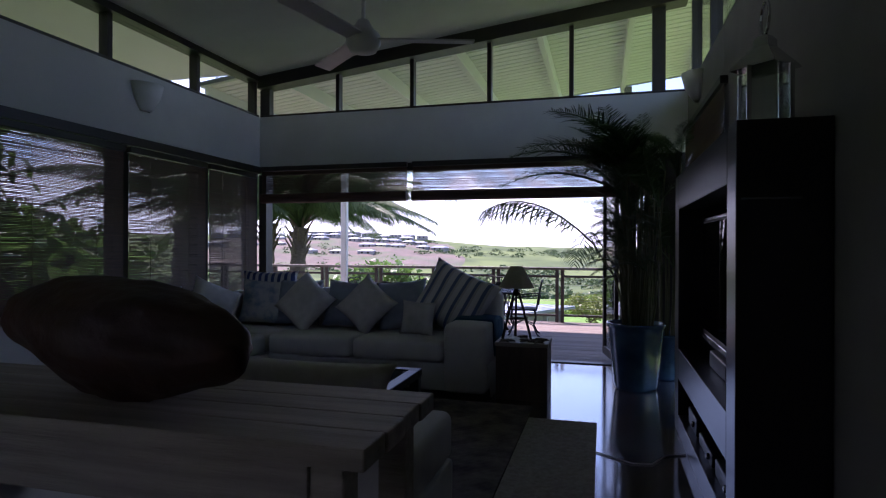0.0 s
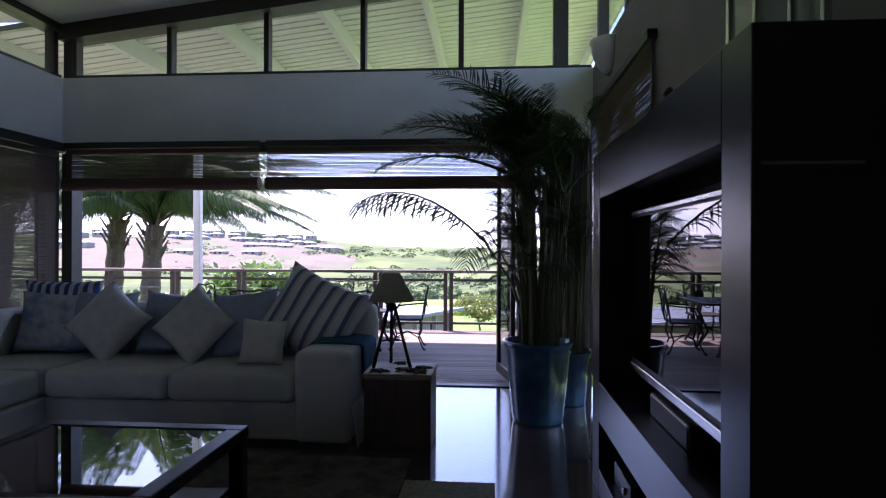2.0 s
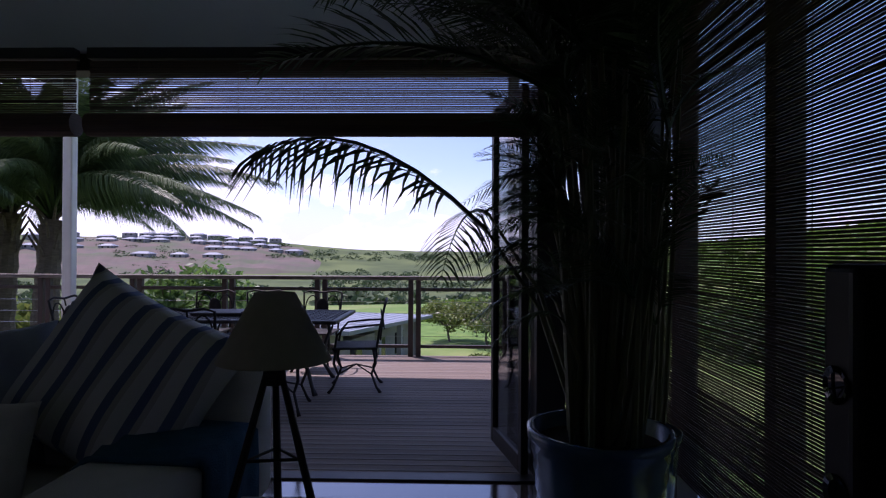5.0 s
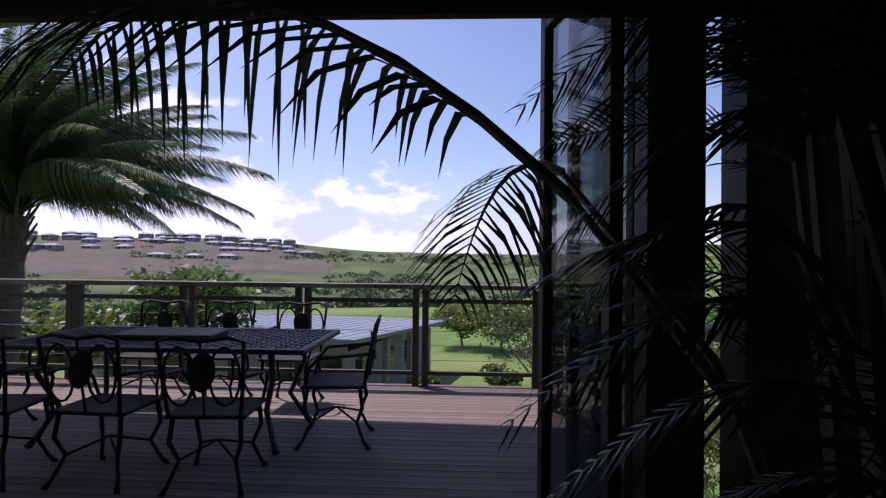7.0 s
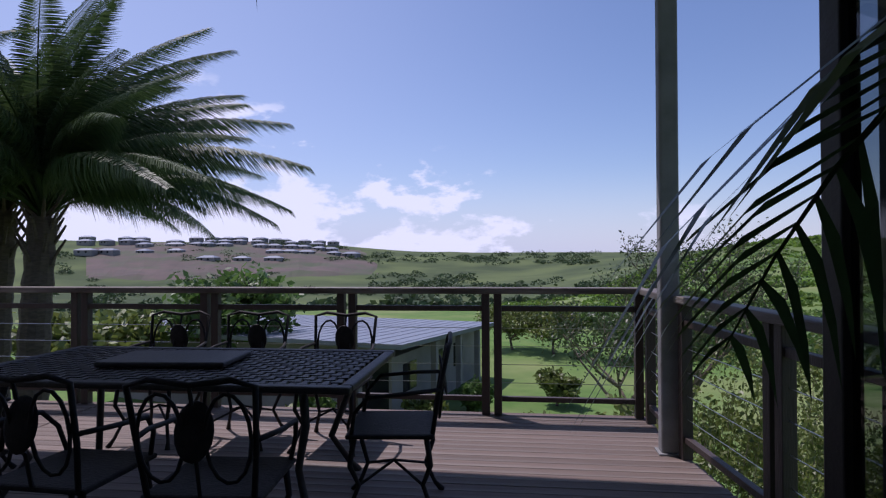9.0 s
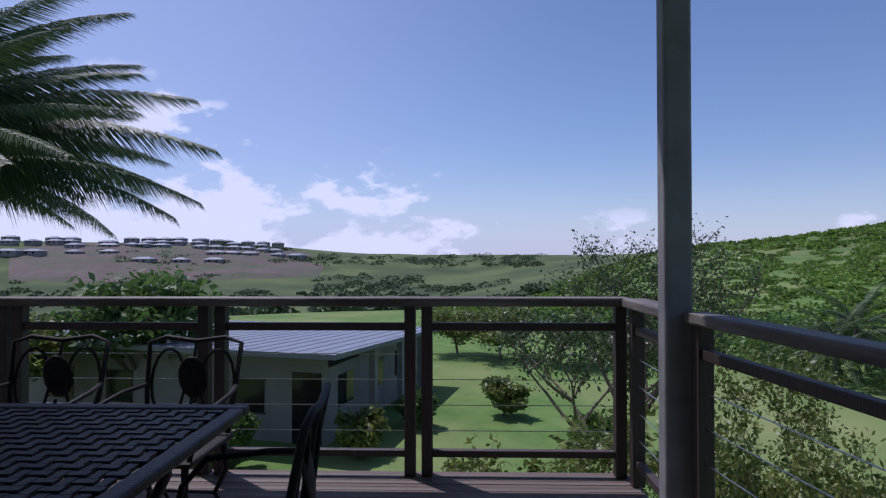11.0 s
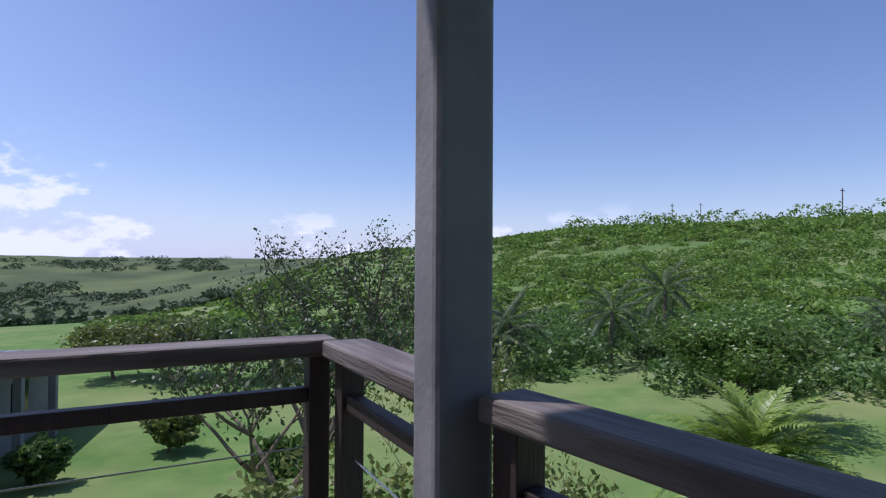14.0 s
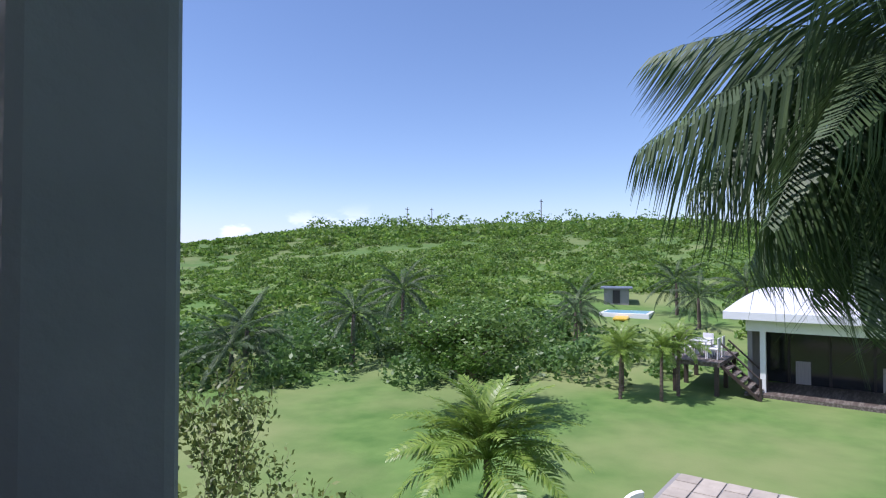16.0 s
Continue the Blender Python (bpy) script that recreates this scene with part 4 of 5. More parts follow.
# rugs
def rug(x0, x1, y0, y1, material, label, cell):
    nx, ny = int((x1 - x0) / cell), int((y1 - y0) / cell)
    Vr = [(x0 + (x1 - x0) * i / nx, y0 + (y1 - y0) * j / ny, 0.012 + 0.0035 * ((i + j) % 2) + 0.001 * math.sin(i * 1.7 + j)) for i in range(nx + 1) for j in range(ny + 1)]
    Fr = [(i * (ny + 1) + j, (i + 1) * (ny + 1) + j, (i + 1) * (ny + 1) + j + 1, i * (ny + 1) + j + 1) for i in range(nx) for j in range(ny)]
    e = tagged(obj_np("rug", Vr, Fr, material), label, "rug")
    e.modifiers.new("thick", "SOLIDIFY").thickness = 0.009
    return e


rug(0.46, 0.98, -4.6, -2.3, M_JUTE, "flat woven natural jute runner on the floor", 0.026)
rug(-2.1, 0.45, -4.6, -1.95, M_RUG, "dark brown woven rug under the coffee table", 0.03)

# console with carved bowl of root wood
con = thing("console_table", Matrix(), "heavy weathered teak console table with plank top", "console table")
for k in range(4):
    y0 = -5.60 + k * 0.152
    part("plank", bx(-1.75 + 0.004 * (k % 2), 0.455 - 0.006 * ((k + 1) % 2), y0, y0 + 0.149, 0.785, 0.845, 0.006), M_OLDWOOD, con)
for x in (-1.66, 0.34):
    for y in (-5.54, -5.06):
        part("leg", bx(x - 0.05, x + 0.05, y - 0.045, y + 0.045, 0.0, 0.783, 0.008), M_OLDWOOD, con)
part("apron", bx(-1.6, 0.28, -5.575, -5.545, 0.62, 0.783, 0.004), M_OLDWOOD, con)
part("apron", bx(-1.6, 0.28, -5.055, -5.025, 0.62, 0.783, 0.004), M_OLDWOOD, con)
bm = bmesh.new()
bmesh.ops.create_icosphere(bm, subdivisions=5, radius=1)
for v in bm.verts:
    p = v.co.copy()
    n1 = noise.noise(p * 1.6 + Vector((3, 1, 2))) * 0.16 + noise.noise(p * 4.5) * 0.05
    s = 1 + n1
    taper = 0.62 + 0.38 * smooth(-1.0, 0.1, p.z)
    v.co = Vector((p.x * 0.50 * s * taper, p.y * 0.24 * s * taper, p.z * 0.215 * s))
    if v.co.z < -0.19:
        v.co.z = -0.19
root = tagged(part("carved_root", bm, M_ROOT, smooth=True), "large dark carved root-wood block on the console", "carving")
root.matrix_world = pose(-0.54, -5.32, 1.037, 0, 4, -8)

# media unit
tv = thing("media_cabinet", Matrix(), "tall black-brown media wall unit with deep niche", "cabinet")
FX, BX, YA, YE, TOP = 1.552, 1.915, -4.27, -2.17, 1.885
NZ0, NZ1, NY0, NY1 = 0.62, 1.635, -4.09, -2.37
for name, b in (("side_panel", (FX, BX, YA, NY0, 0.0, TOP)), ("side_panel", (FX, BX, NY1, YE, 0.0, TOP)),
                ("top_panel", (FX, BX, NY0 + 0.001, NY1 - 0.001, NZ1, TOP)), ("shelf_panel", (FX, BX, NY0 + 0.001, NY1 - 0.001, 0.40, NZ0)),
                ("plinth", (FX, BX, NY0 + 0.001, NY1 - 0.001, 0.0, 0.14)), ("back_panel", (BX - 0.03, BX - 0.002, NY0 + 0.001, NY1 - 0.001, 0.141, NZ1 - 0.001))):
    part(name, bx(*b, 0.004), M_CAB, tv)
part("edge_strip", bx(1.57, 1.80, YA - 0.006, YA - 0.001, 1.552, 1.560), M_SILVER, tv, "thin silver edge strip")
tele = thing("television", Matrix(), "black flat television with silver lower trim in the niche", "television")
part("casing", bx(1.70, 1.77, -3.98, -2.50, 0.72, 1.56, 0.012), M_BLACK, tele)
part("screen", bx(1.690, 1.6995, -3.93, -2.55, 0.80, 1.52, 0.002), M_SCREEN, tele)
part("silver_trim", bx(1.684, 1.699, -3.96, -2.52, 0.735, 0.775, 0.004), M_SILVER, tele)
part("silver_trim", bx(1.684, 1.699, -3.96, -2.52, 1.53, 1.55, 0.003), M_SILVER, tele)
part("stand", bx(1.66, 1.84, -3.5, -3.0, NZ0 + 0.001, 0.722, 0.01), M_BLACK, tele)
for k, (a, b, h) in enumerate(((-3.95, -3.55, 0.09), (-3.45, -3.02, 0.07), (-2.9, -2.55, 0.11))):
    e = thing("media_player", pose(0, 0, 0.142), "black media box with a silver knob on the lower shelf", "electronics", "media boxes")
    part("casing", bx(1.60, 1.86, a, b, 0, h, 0.006), M_BLACK, e)
    kb = part("knob", lathe([(0.018, 0), (0.018, 0.012), (0.014, 0.018)], 14), M_SILVER, e)
    kb.matrix_basis = pose(1.60, a + 0.08, h * 0.55, 0, -90, 0)


# lantern on the unit
lan = thing("lantern", pose(1.72, -4.02, TOP + 0.001), "polished metal lantern with a ring handle", "lantern")
part("base", bx(-0.10, 0.10, -0.10, 0.10, 0, 0.03, 0.006), M_CHROME, lan)
for x in (-0.085, 0.085):
    for y in (-0.085, 0.085):
        part("corner_post", bx(x - 0.01, x + 0.01, y - 0.01, y + 0.01, 0.03, 0.27, 0.002), M_CHROME, lan)
for k in range(4):
    g = part("pane", bx(-0.075, 0.075, -0.087, -0.084, 0.03, 0.27), M_GLASS, lan)
    g.matrix_basis = pose(0, 0, 0, 0, 0, 90 * k)
part("roof", lathe([(0.15, 0.27), (0.14, 0.285), (0.08, 0.34), (0.05, 0.37), (0.05, 0.40), (0.03, 0.42)], 4), M_CHROME, lan)
part("ring_handle", tube([(0.0, 0.07 * math.sin(radians(a)), 0.50 - 0.075 * math.cos(radians(a))) for a in range(0, 361, 20)], 0.007, 8), M_CHROME, lan)

bell = tagged(part("decorative_bell", lathe([(0.13, 0), (0.125, 0.03), (0.10, 0.07), (0.05, 0.10), (0.02, 0.115), (0.015, 0.14), (0.028, 0.16), (0.01, 0.19)], 24), M_ROOT, smooth=True), "dark red domed ornament on the media unit", "ornament")
bell.matrix_world = pose(1.74, -3.0, TOP + 0.001)


# wall lights
def wall_light(m):
    e = thing("wall_light", m, "white half-bowl wall uplighter", "wall light", "wall lights")
    bm = bmesh.new()
    rows = []
    for z, r in ((0.0, 0.035), (0.03, 0.06), (0.10, 0.10), (0.20, 0.125)):
        rows.append([bm.verts.new((r * math.cos(radians(a)) * 1.1, -r * math.sin(radians(a)), z)) for a in range(0, 181, 15)])
    for a, b in zip(rows, rows[1:]):
        for k in range(12):
            bm.faces.new((a[k], a[k + 1], b[k + 1], b[k]))
    s = part("bowl", bm, M_WHITE, e, smooth=True)
    s.modifiers.new("thick", "SOLIDIFY").thickness = 0.006
    part("back_plate", bx(-0.06, 0.06, -0.012, 0.0, 0.02, 0.16, 0.003), M_WHITE, e)
    part("lamp_tube", tube([(-0.05, -0.05, 0.13), (0.05, -0.05, 0.13)], 0.012, 8), M_WHITE, e)


wall_light(pose(XL + 0.001, -2.05, 2.70, 0, 0, 90) @ Matrix.Scale(1.35, 4))
wall_light(pose(XR - 0.001, -0.8, 2.78, 0, 0, -90) @ Matrix.Scale(1.35, 4))

# ceiling fan
fan = thing("ceiling_fan", pose(-0.32, -3.8, 2.53), "white three-blade ceiling fan on a long rod", "ceiling fan")
part("rod", tube([(0, 0, 0.1), (0, 0, ceil_z(-0.32) - 2.53)], 0.012, 10), M_WHITE, fan)
part("motor", lathe([(0.03, -0.06), (0.075, -0.05), (0.10, -0.01), (0.10, 0.04), (0.06, 0.08), (0.03, 0.13)], 28), M_WHITE, fan, smooth=True)
for k in range(3):
    bl = part("blade", bx(0.09, 0.64, -0.055, 0.055, -0.006, 0.004, 0.003), M_WHITE, fan)
    bl.matrix_basis = pose(0, 0, 0.02, 0, 0, 18 + 120 * k) @ pose(0, 0, 0, 10)

# potted palm
pot = thing("plant_pot", pose(1.33, -0.97, 0.0), "ribbed blue glazed plant pot on the floor", "plant pot")
prof = [(0.185, 0.0), (0.20, 0.02)] + [(0.20 + 0.055 * k / 16 + (0.006 if k % 2 else 0), 0.04 + 0.54 * k / 16) for k in range(17)] + [(0.275, 0.60), (0.275, 0.635), (0.25, 0.635), (0.245, 0.57)]
part("pot", lathe(prof, 36), M_POT, pot, smooth=True)
part("soil", lathe([(0.20, 0.50), (0.246, 0.575), (0.10, 0.59)], 24), M_SOIL, pot)
plant = thing("parlour_palm", pose(1.33, -0.97, 0.585), "tall bushy indoor palm in a blue pot", "plant")
FM = [frond_mesh("frond", M_FROND_IN, length=1.15, arch=0.42, droop=0.55, leaflets=32, leaf_len=0.36, leaf_w=0.017, seed=s, hang=0.3, vee=0.35) for s in range(4)]
rnd = random.Random(11)
for k in range(40):
    a = rnd.uniform(0, 2 * math.pi)
    r0, h = rnd.uniform(0.02, 0.17), rnd.uniform(0.45, 1.55)
    lean = rnd.uniform(0.02, 0.18)
    ex = Vector((min(0.42, (r0 + lean) * math.cos(a)), max(-0.3, (r0 + lean) * math.sin(a)), h))
    p0 = Vector((r0 * math.cos(a), r0 * math.sin(a), 0))
    part("cane", tube([p0, p0.lerp(ex, 0.5) + Vector((0.01, 0.01, 0)), ex], [0.013, 0.011, 0.008], 6), M_CANE, plant)
    for j in range(rnd.choice((3, 4, 4))):
        az = rnd.uniform(100, 262) if rnd.random() < 0.75 else rnd.uniform(0, 360)
        low = h < 1.0
        f = new("frond", FM[rnd.randrange(4)])
        f.parent = plant
        sc = rnd.uniform(0.45, 0.75) if abs(az - 180) < 80 else 0.42
        if h < 1.15:
            sc = min(sc * 0.62, 0.36)
        f.matrix_basis = Matrix.Translation(ex) @ pose(0, 0, 0, 0, -rnd.uniform(10, 65), az) @ pose(0, 0, 0, rnd.uniform(-40, 40)) @ Matrix.Scale(sc, 4)
BIG = frond_mesh("frond", M_FROND_IN, length=1.42, arch=0.98, droop=0.70, leaflets=36, leaf_len=0.58, leaf_w=0.021, seed=9, hang=0.85, vee=0.0, start=0.12, sweep=1.25)
MID = frond_mesh("frond", M_FROND_IN, length=0.74, arch=0.42, droop=0.95, leaflets=22, leaf_len=0.40, leaf_w=0.021, seed=12, hang=0.75, vee=0.0, start=0.15)
LOW = [frond_mesh("frond", M_FROND_IN, length=0.62, arch=0.5, droop=1.25, leaflets=24, leaf_len=0.26, leaf_w=0.014, seed=30 + k, hang=0.8, vee=0.2) for k in range(2)]
TOPF = frond_mesh("frond", M_FROND_IN, length=1.3, arch=0.55, droop=0.52, leaflets=38, leaf_len=0.40, leaf_w=0.016, seed=15, hang=0.3, vee=0.4)


def frond_on(cane_foot, head, mesh, az, pitch, size=1.0):
    """One leaf on its own cane out of the pot."""
    a, b = Vector(cane_foot), Vector(head)
    part("cane", tube([a, a.lerp(b, 0.5) + Vector((0.03, -0.04, 0.08)), b], [0.013, 0.011, 0.007], 6), M_CANE, plant)
    f = new("frond", mesh)
    f.parent = plant
    f.matrix_basis = pose(*head, 0, -pitch, az) @ Matrix.Scale(size, 4)


frond_on((-0.05, 0.12, 0), (-0.41, 0.43, 0.815), BIG, 162, 0)
frond_on((-0.02, 0.14, 0), (-0.38, 0.72, 0.90), MID, 113, 4)
for head, az, pitch, size in (((-0.10, 0.02, 1.30), 186, 2, 1.0), ((-0.06, 0.12, 1.50), 172, 14, 0.95), ((-0.10, -0.05, 1.42), 200, 8, 0.95),
                              ((-0.02, -0.08, 1.55), 215, 24, 0.85), ((0.0, 0.05, 1.58), 158, 34, 0.85), ((0.08, -0.04, 1.52), 240, 20, 0.7)):
    frond_on((head[0] * 0.5, head[1] * 0.5, 0), head, TOPF, az, pitch, size)
for k in range(9):
    z = 0.46 + 0.07 * k
    frond_on((-0.10, 0.02 * (k % 5) - 0.05, 0), (-0.15 - 0.02 * (k % 3), -0.10 + 0.06 * (k % 5), z), LOW[k % 2], 150 + 7 * (k * 3 % 7), 20 + 6 * (k % 4), 0.46 + 0.04 * (k % 4))

# second palm in the corner behind the first
pot_b = thing("plant_pot", pose(1.64, -0.42, 0.0), "dark blue glazed plant pot in the corner", "plant pot")
part("pot", lathe([(0.14, 0.0), (0.15, 0.02), (0.19, 0.42), (0.205, 0.44), (0.205, 0.47), (0.185, 0.47), (0.18, 0.42)], 28), M_POT, pot_b, smooth=True)
part("soil", lathe([(0.15, 0.34), (0.181, 0.425), (0.08, 0.435)], 20), M_SOIL, pot_b)
plant_b = thing("parlour_palm", pose(1.64, -0.42, 0.43), "tall indoor palm before the corner blind", "plant")
rnd = random.Random(23)
for k in range(12):
    a, r0, h = rnd.uniform(0, 2 * math.pi), rnd.uniform(0.02, 0.12), rnd.uniform(0.7, 2.0)
    p0 = Vector((r0 * math.cos(a), r0 * math.sin(a), 0))
    ex = Vector((p0.x * 1.5 - 0.02, p0.y * 1.6 - 0.06 * h, h))
    part("cane", tube([p0, p0.lerp(ex, 0.5) + Vector((0.01, 0.01, 0)), ex], [0.013, 0.011, 0.008], 6), M_CANE, plant_b)
    for j in range(3):
        f = new("frond", FM[rnd.randrange(4)])
        f.parent = plant_b
        f.matrix_basis = Matrix.Translation(ex) @ pose(0, 0, 0, 0, -rnd.uniform(25, 70), rnd.uniform(170, 290)) @ Matrix.Scale(rnd.uniform(0.35, 0.6), 4)

# tower speaker, cable
sp = thing("tower_speaker", pose(1.72, -1.86, 0), "slim black tower loudspeaker beside the pot", "speaker")
part("base", lathe([(0.14, 0), (0.14, 0.015), (0.05, 0.03)], 24), M_BLACK, sp)
part("body", bx(-0.06, 0.06, -0.06, 0.06, 0.03, 1.28, 0.02, segs=3), M_BLACK, sp)
for z in (0.5, 0.75, 1.0):
    dr = part("driver", lathe([(0.045, 0), (0.045, 0.006), (0.03, 0.002)], 20), M_SCREEN, sp)
    dr.matrix_basis = pose(-0.06, 0, z, 0, -90, 0)
cable = tagged(part("power_cable", tube([(0.98, -2.95, 0.006), (1.08, -3.02, 0.006), (1.2, -3.10, 0.006), (1.32, -3.08, 0.006), (1.42, -2.9, 0.006), (1.545, -2.85, 0.006)], 0.005, 6), M_WHITE, smooth=True), "thin pale power cable on the floor", "cable")


# ---- deck furniture ----
def patio_chair(m, first=None):
    e = thing("patio_chair", m, "dark cast-iron patio chair with scrolled back", "chair", "chairs round the patio table")
    r = 0.012
    part("seat", bx(-0.23, 0.23, -0.22, 0.22, 0.415, 0.44, 0.012), M_CHAIR, e)
    bmf = tube([(-0.20, -0.21, 0.43), (-0.22, -0.24, 0.62), (-0.235, -0.29, 0.86), (-0.15, -0.30, 0.885), (0, -0.30, 0.865), (0.15, -0.30, 0.885), (0.235, -0.29, 0.86), (0.22, -0.24, 0.62), (0.20, -0.21, 0.43)], r, 8)
    part("back_frame", bmf, M_CHAIR, e, smooth=True)
    for cx in (-0.125, 0.125):
        bmf = tube([(cx + 0.085 * math.cos(radians(a)), -0.225 - 0.16 * (0.13 + 0.11 * math.sin(radians(a)) + 0.1), 0.665 + 0.165 * math.sin(radians(a))) for a in range(0, 361, 24)], 0.008, 6)
        part("scroll", bmf, M_CHAIR, e, smooth=True)
    bmf = bmesh.new()
    bmesh.ops.create_uvsphere(bmf, u_segments=16, v_segments=8, radius=1, matrix=pose(0, -0.262, 0.69, -10) @ Matrix.Diagonal((0.075, 0.012, 0.11, 1)))
    part("medallion", bmf, M_CHAIR, e, smooth=True)
    part("spindle", tube([(0, -0.215, 0.44), (0, -0.245, 0.58)], 0.008, 6), M_CHAIR, e)
    part("spindle", tube([(0, -0.28, 0.79), (0, -0.30, 0.865)], 0.008, 6), M_CHAIR, e)
    for sx in (-1, 1):
        part("arm", tube([(sx * 0.225, -0.25, 0.66), (sx * 0.26, -0.1, 0.65), (sx * 0.26, 0.1, 0.63), (sx * 0.24, 0.17, 0.55), (sx * 0.21, 0.19, 0.43)], 0.011, 7), M_CHAIR, e, smooth=True)
        for sy in (-1, 1):
            part("leg", tube([(sx * 0.19, sy * 0.18, 0.415), (sx * 0.20, sy * 0.20, 0.28), (sx * 0.16, sy * 0.16, 0.17), (sx * 0.20, sy * 0.21, 0.05), (sx * 0.22, sy * 0.25, 0.0)], [0.016, 0.014, 0.012, 0.012, 0.018], 7), M_CHAIR, e, smooth=True)
        part("brace", tube([(sx * 0.16, -0.16, 0.17), (0, 0, 0.24), (-sx * 0.16, 0.16, 0.17)], 0.008, 6), M_CHAIR, e)
    return e


pc = patio_chair(pose(-0.22, 2.62, DECK, 0, 0, 96))
for m in (pose(-0.75, 1.82, DECK, 0, 0, 4), pose(-1.42, 1.84, DECK, 0, 0, -3), pose(-2.1, 1.78, DECK, 0, 0, 6),
          pose(-0.85, 3.58, DECK, 0, 0, 178), pose(-1.52, 3.6, DECK, 0, 0, 183), pose(-2.15, 3.57, DECK, 0, 0, 180), pose(-2.95, 2.7, DECK, 0, 0, -92)):
    copy_thing(pc, m)
table = thing("patio_table", pose(-1.41, 2.69, DECK), "long dark cast-metal patio table with lattice top", "table")
TW, TD, TZ = 2.16, 1.06, 0.72
part("rim", bx(-TW / 2, TW / 2, -TD / 2, -TD / 2 + 0.06, TZ - 0.035, TZ, 0.01), M_IRON, table)
part("rim", bx(-TW / 2, TW / 2, TD / 2 - 0.06, TD / 2, TZ - 0.035, TZ, 0.01), M_IRON, table)
part("rim", bx(-TW / 2, -TW / 2 + 0.06, -TD / 2 + 0.061, TD / 2 - 0.061, TZ - 0.035, TZ, 0.01), M_IRON, table)
part("rim", bx(TW / 2 - 0.06, TW / 2, -TD / 2 + 0.061, TD / 2 - 0.061, TZ - 0.035, TZ, 0.01), M_IRON, table)
bm = bmesh.new()
s = 0.052
for i in range(int((TW - 0.1) / s)):
    for j in range(int((TD - 0.1) / s)):
        x, y = -TW / 2 + 0.06 + s * (i + 0.5), -TD / 2 + 0.06 + s * (j + 0.5)
        if x > TW / 2 - 0.06 or y > TD / 2 - 0.06:
            continue
        w, d = (s * 0.54, s * 0.27) if (i + j) % 2 else (s * 0.27, s * 0.54)
        z = TZ - 0.004 if (i + j) % 2 else TZ - 0.007
        vs = [bm.verts.new((x + a * w, y + b * d, z)) for a, b in ((-1, -1), (1, -1), (1, 1), (-1, 1))]
        ws = [bm.verts.new((x + a * w, y + b * d, z - 0.012)) for a, b in ((-1, -1), (1, -1), (1, 1), (-1, 1))]
        bm.faces.new(vs)
        bm.faces.new(ws[::-1])
        for k in range(4):
            bm.faces.new((vs[k], ws[k], ws[(k + 1) % 4], vs[(k + 1) % 4]))
tagged(part("lattice", bm, M_IRON, table), kind="stuff")
for x in (-0.8, 0.8):
    for y in (-0.36, 0.36):
        part("leg", tube([(x, y, TZ - 0.036), (x * 1.03, y * 1.08, 0.5), (x * 0.93, y * 0.75, 0.25), (x * 1.04, y * 1.05, 0.06), (x * 1.08, y * 1.15, 0.0)], [0.025, 0.022, 0.02, 0.02, 0.028], 8), M_IRON, table, smooth=True)
tray = tagged(part("tray", bx(-0.36, 0.36, -0.2, 0.2, 0, 0.03, 0.01), M_IRON), "flat dark serving tray on the patio table", "tray")
tray.matrix_world = pose(-1.5, 2.72, DECK + TZ + 0.001, 0, 0, 4)


# ---- garden: palms ----
def gz(x, y):
    return ground_z(x, y) - 0.05


BIGF = [frond_mesh("frond", M_PALMLEAF, length=4.3, arch=0.30, droop=0.74, leaflets=165, leaf_len=0.62, leaf_w=0.026, seed=20 + s, hang=1.7, vee=0.45, start=0.22, sweep=0.3) for s in range(4)]
EDGEF = [frond_mesh("frond", M_PALMLEAF, length=3.8, arch=0.25, droop=0.62, leaflets=70, leaf_len=0.62, leaf_w=0.04, seed=26 + s, hang=1.15, vee=0.4) for s in range(2)]
DROOPF = [frond_mesh("frond", M_PALMLEAF, length=2.6, arch=0.2, droop=0.62, leaflets=64, leaf_len=1.1, leaf_w=0.036, seed=40 + s, hang=2.1, vee=0.1, sweep=0.35) for s in range(4)]
YOUNGF = [frond_mesh("frond", M_PALMYOUNG, length=1.5, arch=0.4, droop=0.65, leaflets=40, leaf_len=0.42, leaf_w=0.042, seed=60 + s, hang=0.5) for s in range(3)]
DRYF = [frond_mesh("frond", M_DRYFROND, length=1.8, arch=-0.2, droop=0.5, leaflets=40, leaf_len=0.5, leaf_w=0.02, seed=80, hang=1.0)]
for x, y, h, nf, sd in ((-7.9, 8.8, 6.0, 60, 1), (-9.5, 9.7, 6.2, 38, 2), (-11.6, 8.3, 6.6, 28, 3)):
    palm(pose(x, y, gz(x, y)), h, nf, BIGF, "tall feather palm in a clump beside the deck", (0.2, 0.1), 0.24, (86, 20), "palms beside the deck", sd, stubs=22)
px, py = 8.5, 2.7
bigp = palm(pose(px, py, gz(px, py)), 7.3, 44, DROOPF, "large feather palm with long drooping leaflets", (0, 0), 0.2, (60, -62), "", 7, stubs=8)
for k in range(5):
    f = new("dry_frond", DRYF[0])
    f.parent = bigp
    f.matrix_basis = pose(0, 0, 7.1, 0, 52, 100 + 38 * k)
    f["label"] = "dry brown hanging frond"
px, py = 11.3, 9.6
palm(pose(px, py, gz(px, py)), 1.5, 36, YOUNGF, "young bright green palm on the lawn", (0.05, 0.05), 0.09, (80, -5), "", 9, scale=1.35)
for x, y, h in ((24.0, 11.6, 1.9), (25.3, 12.0, 2.0), (24.6, 10.2, 2.0), (25.8, 9.9, 2.1)):
    palm(pose(x, y, gz(x, y)), h, 22, YOUNGF, "young slender palm in a small row on the lawn", (0.1, 0), 0.06, (80, -20), "row of young palms", int(x * 10), scale=0.8)
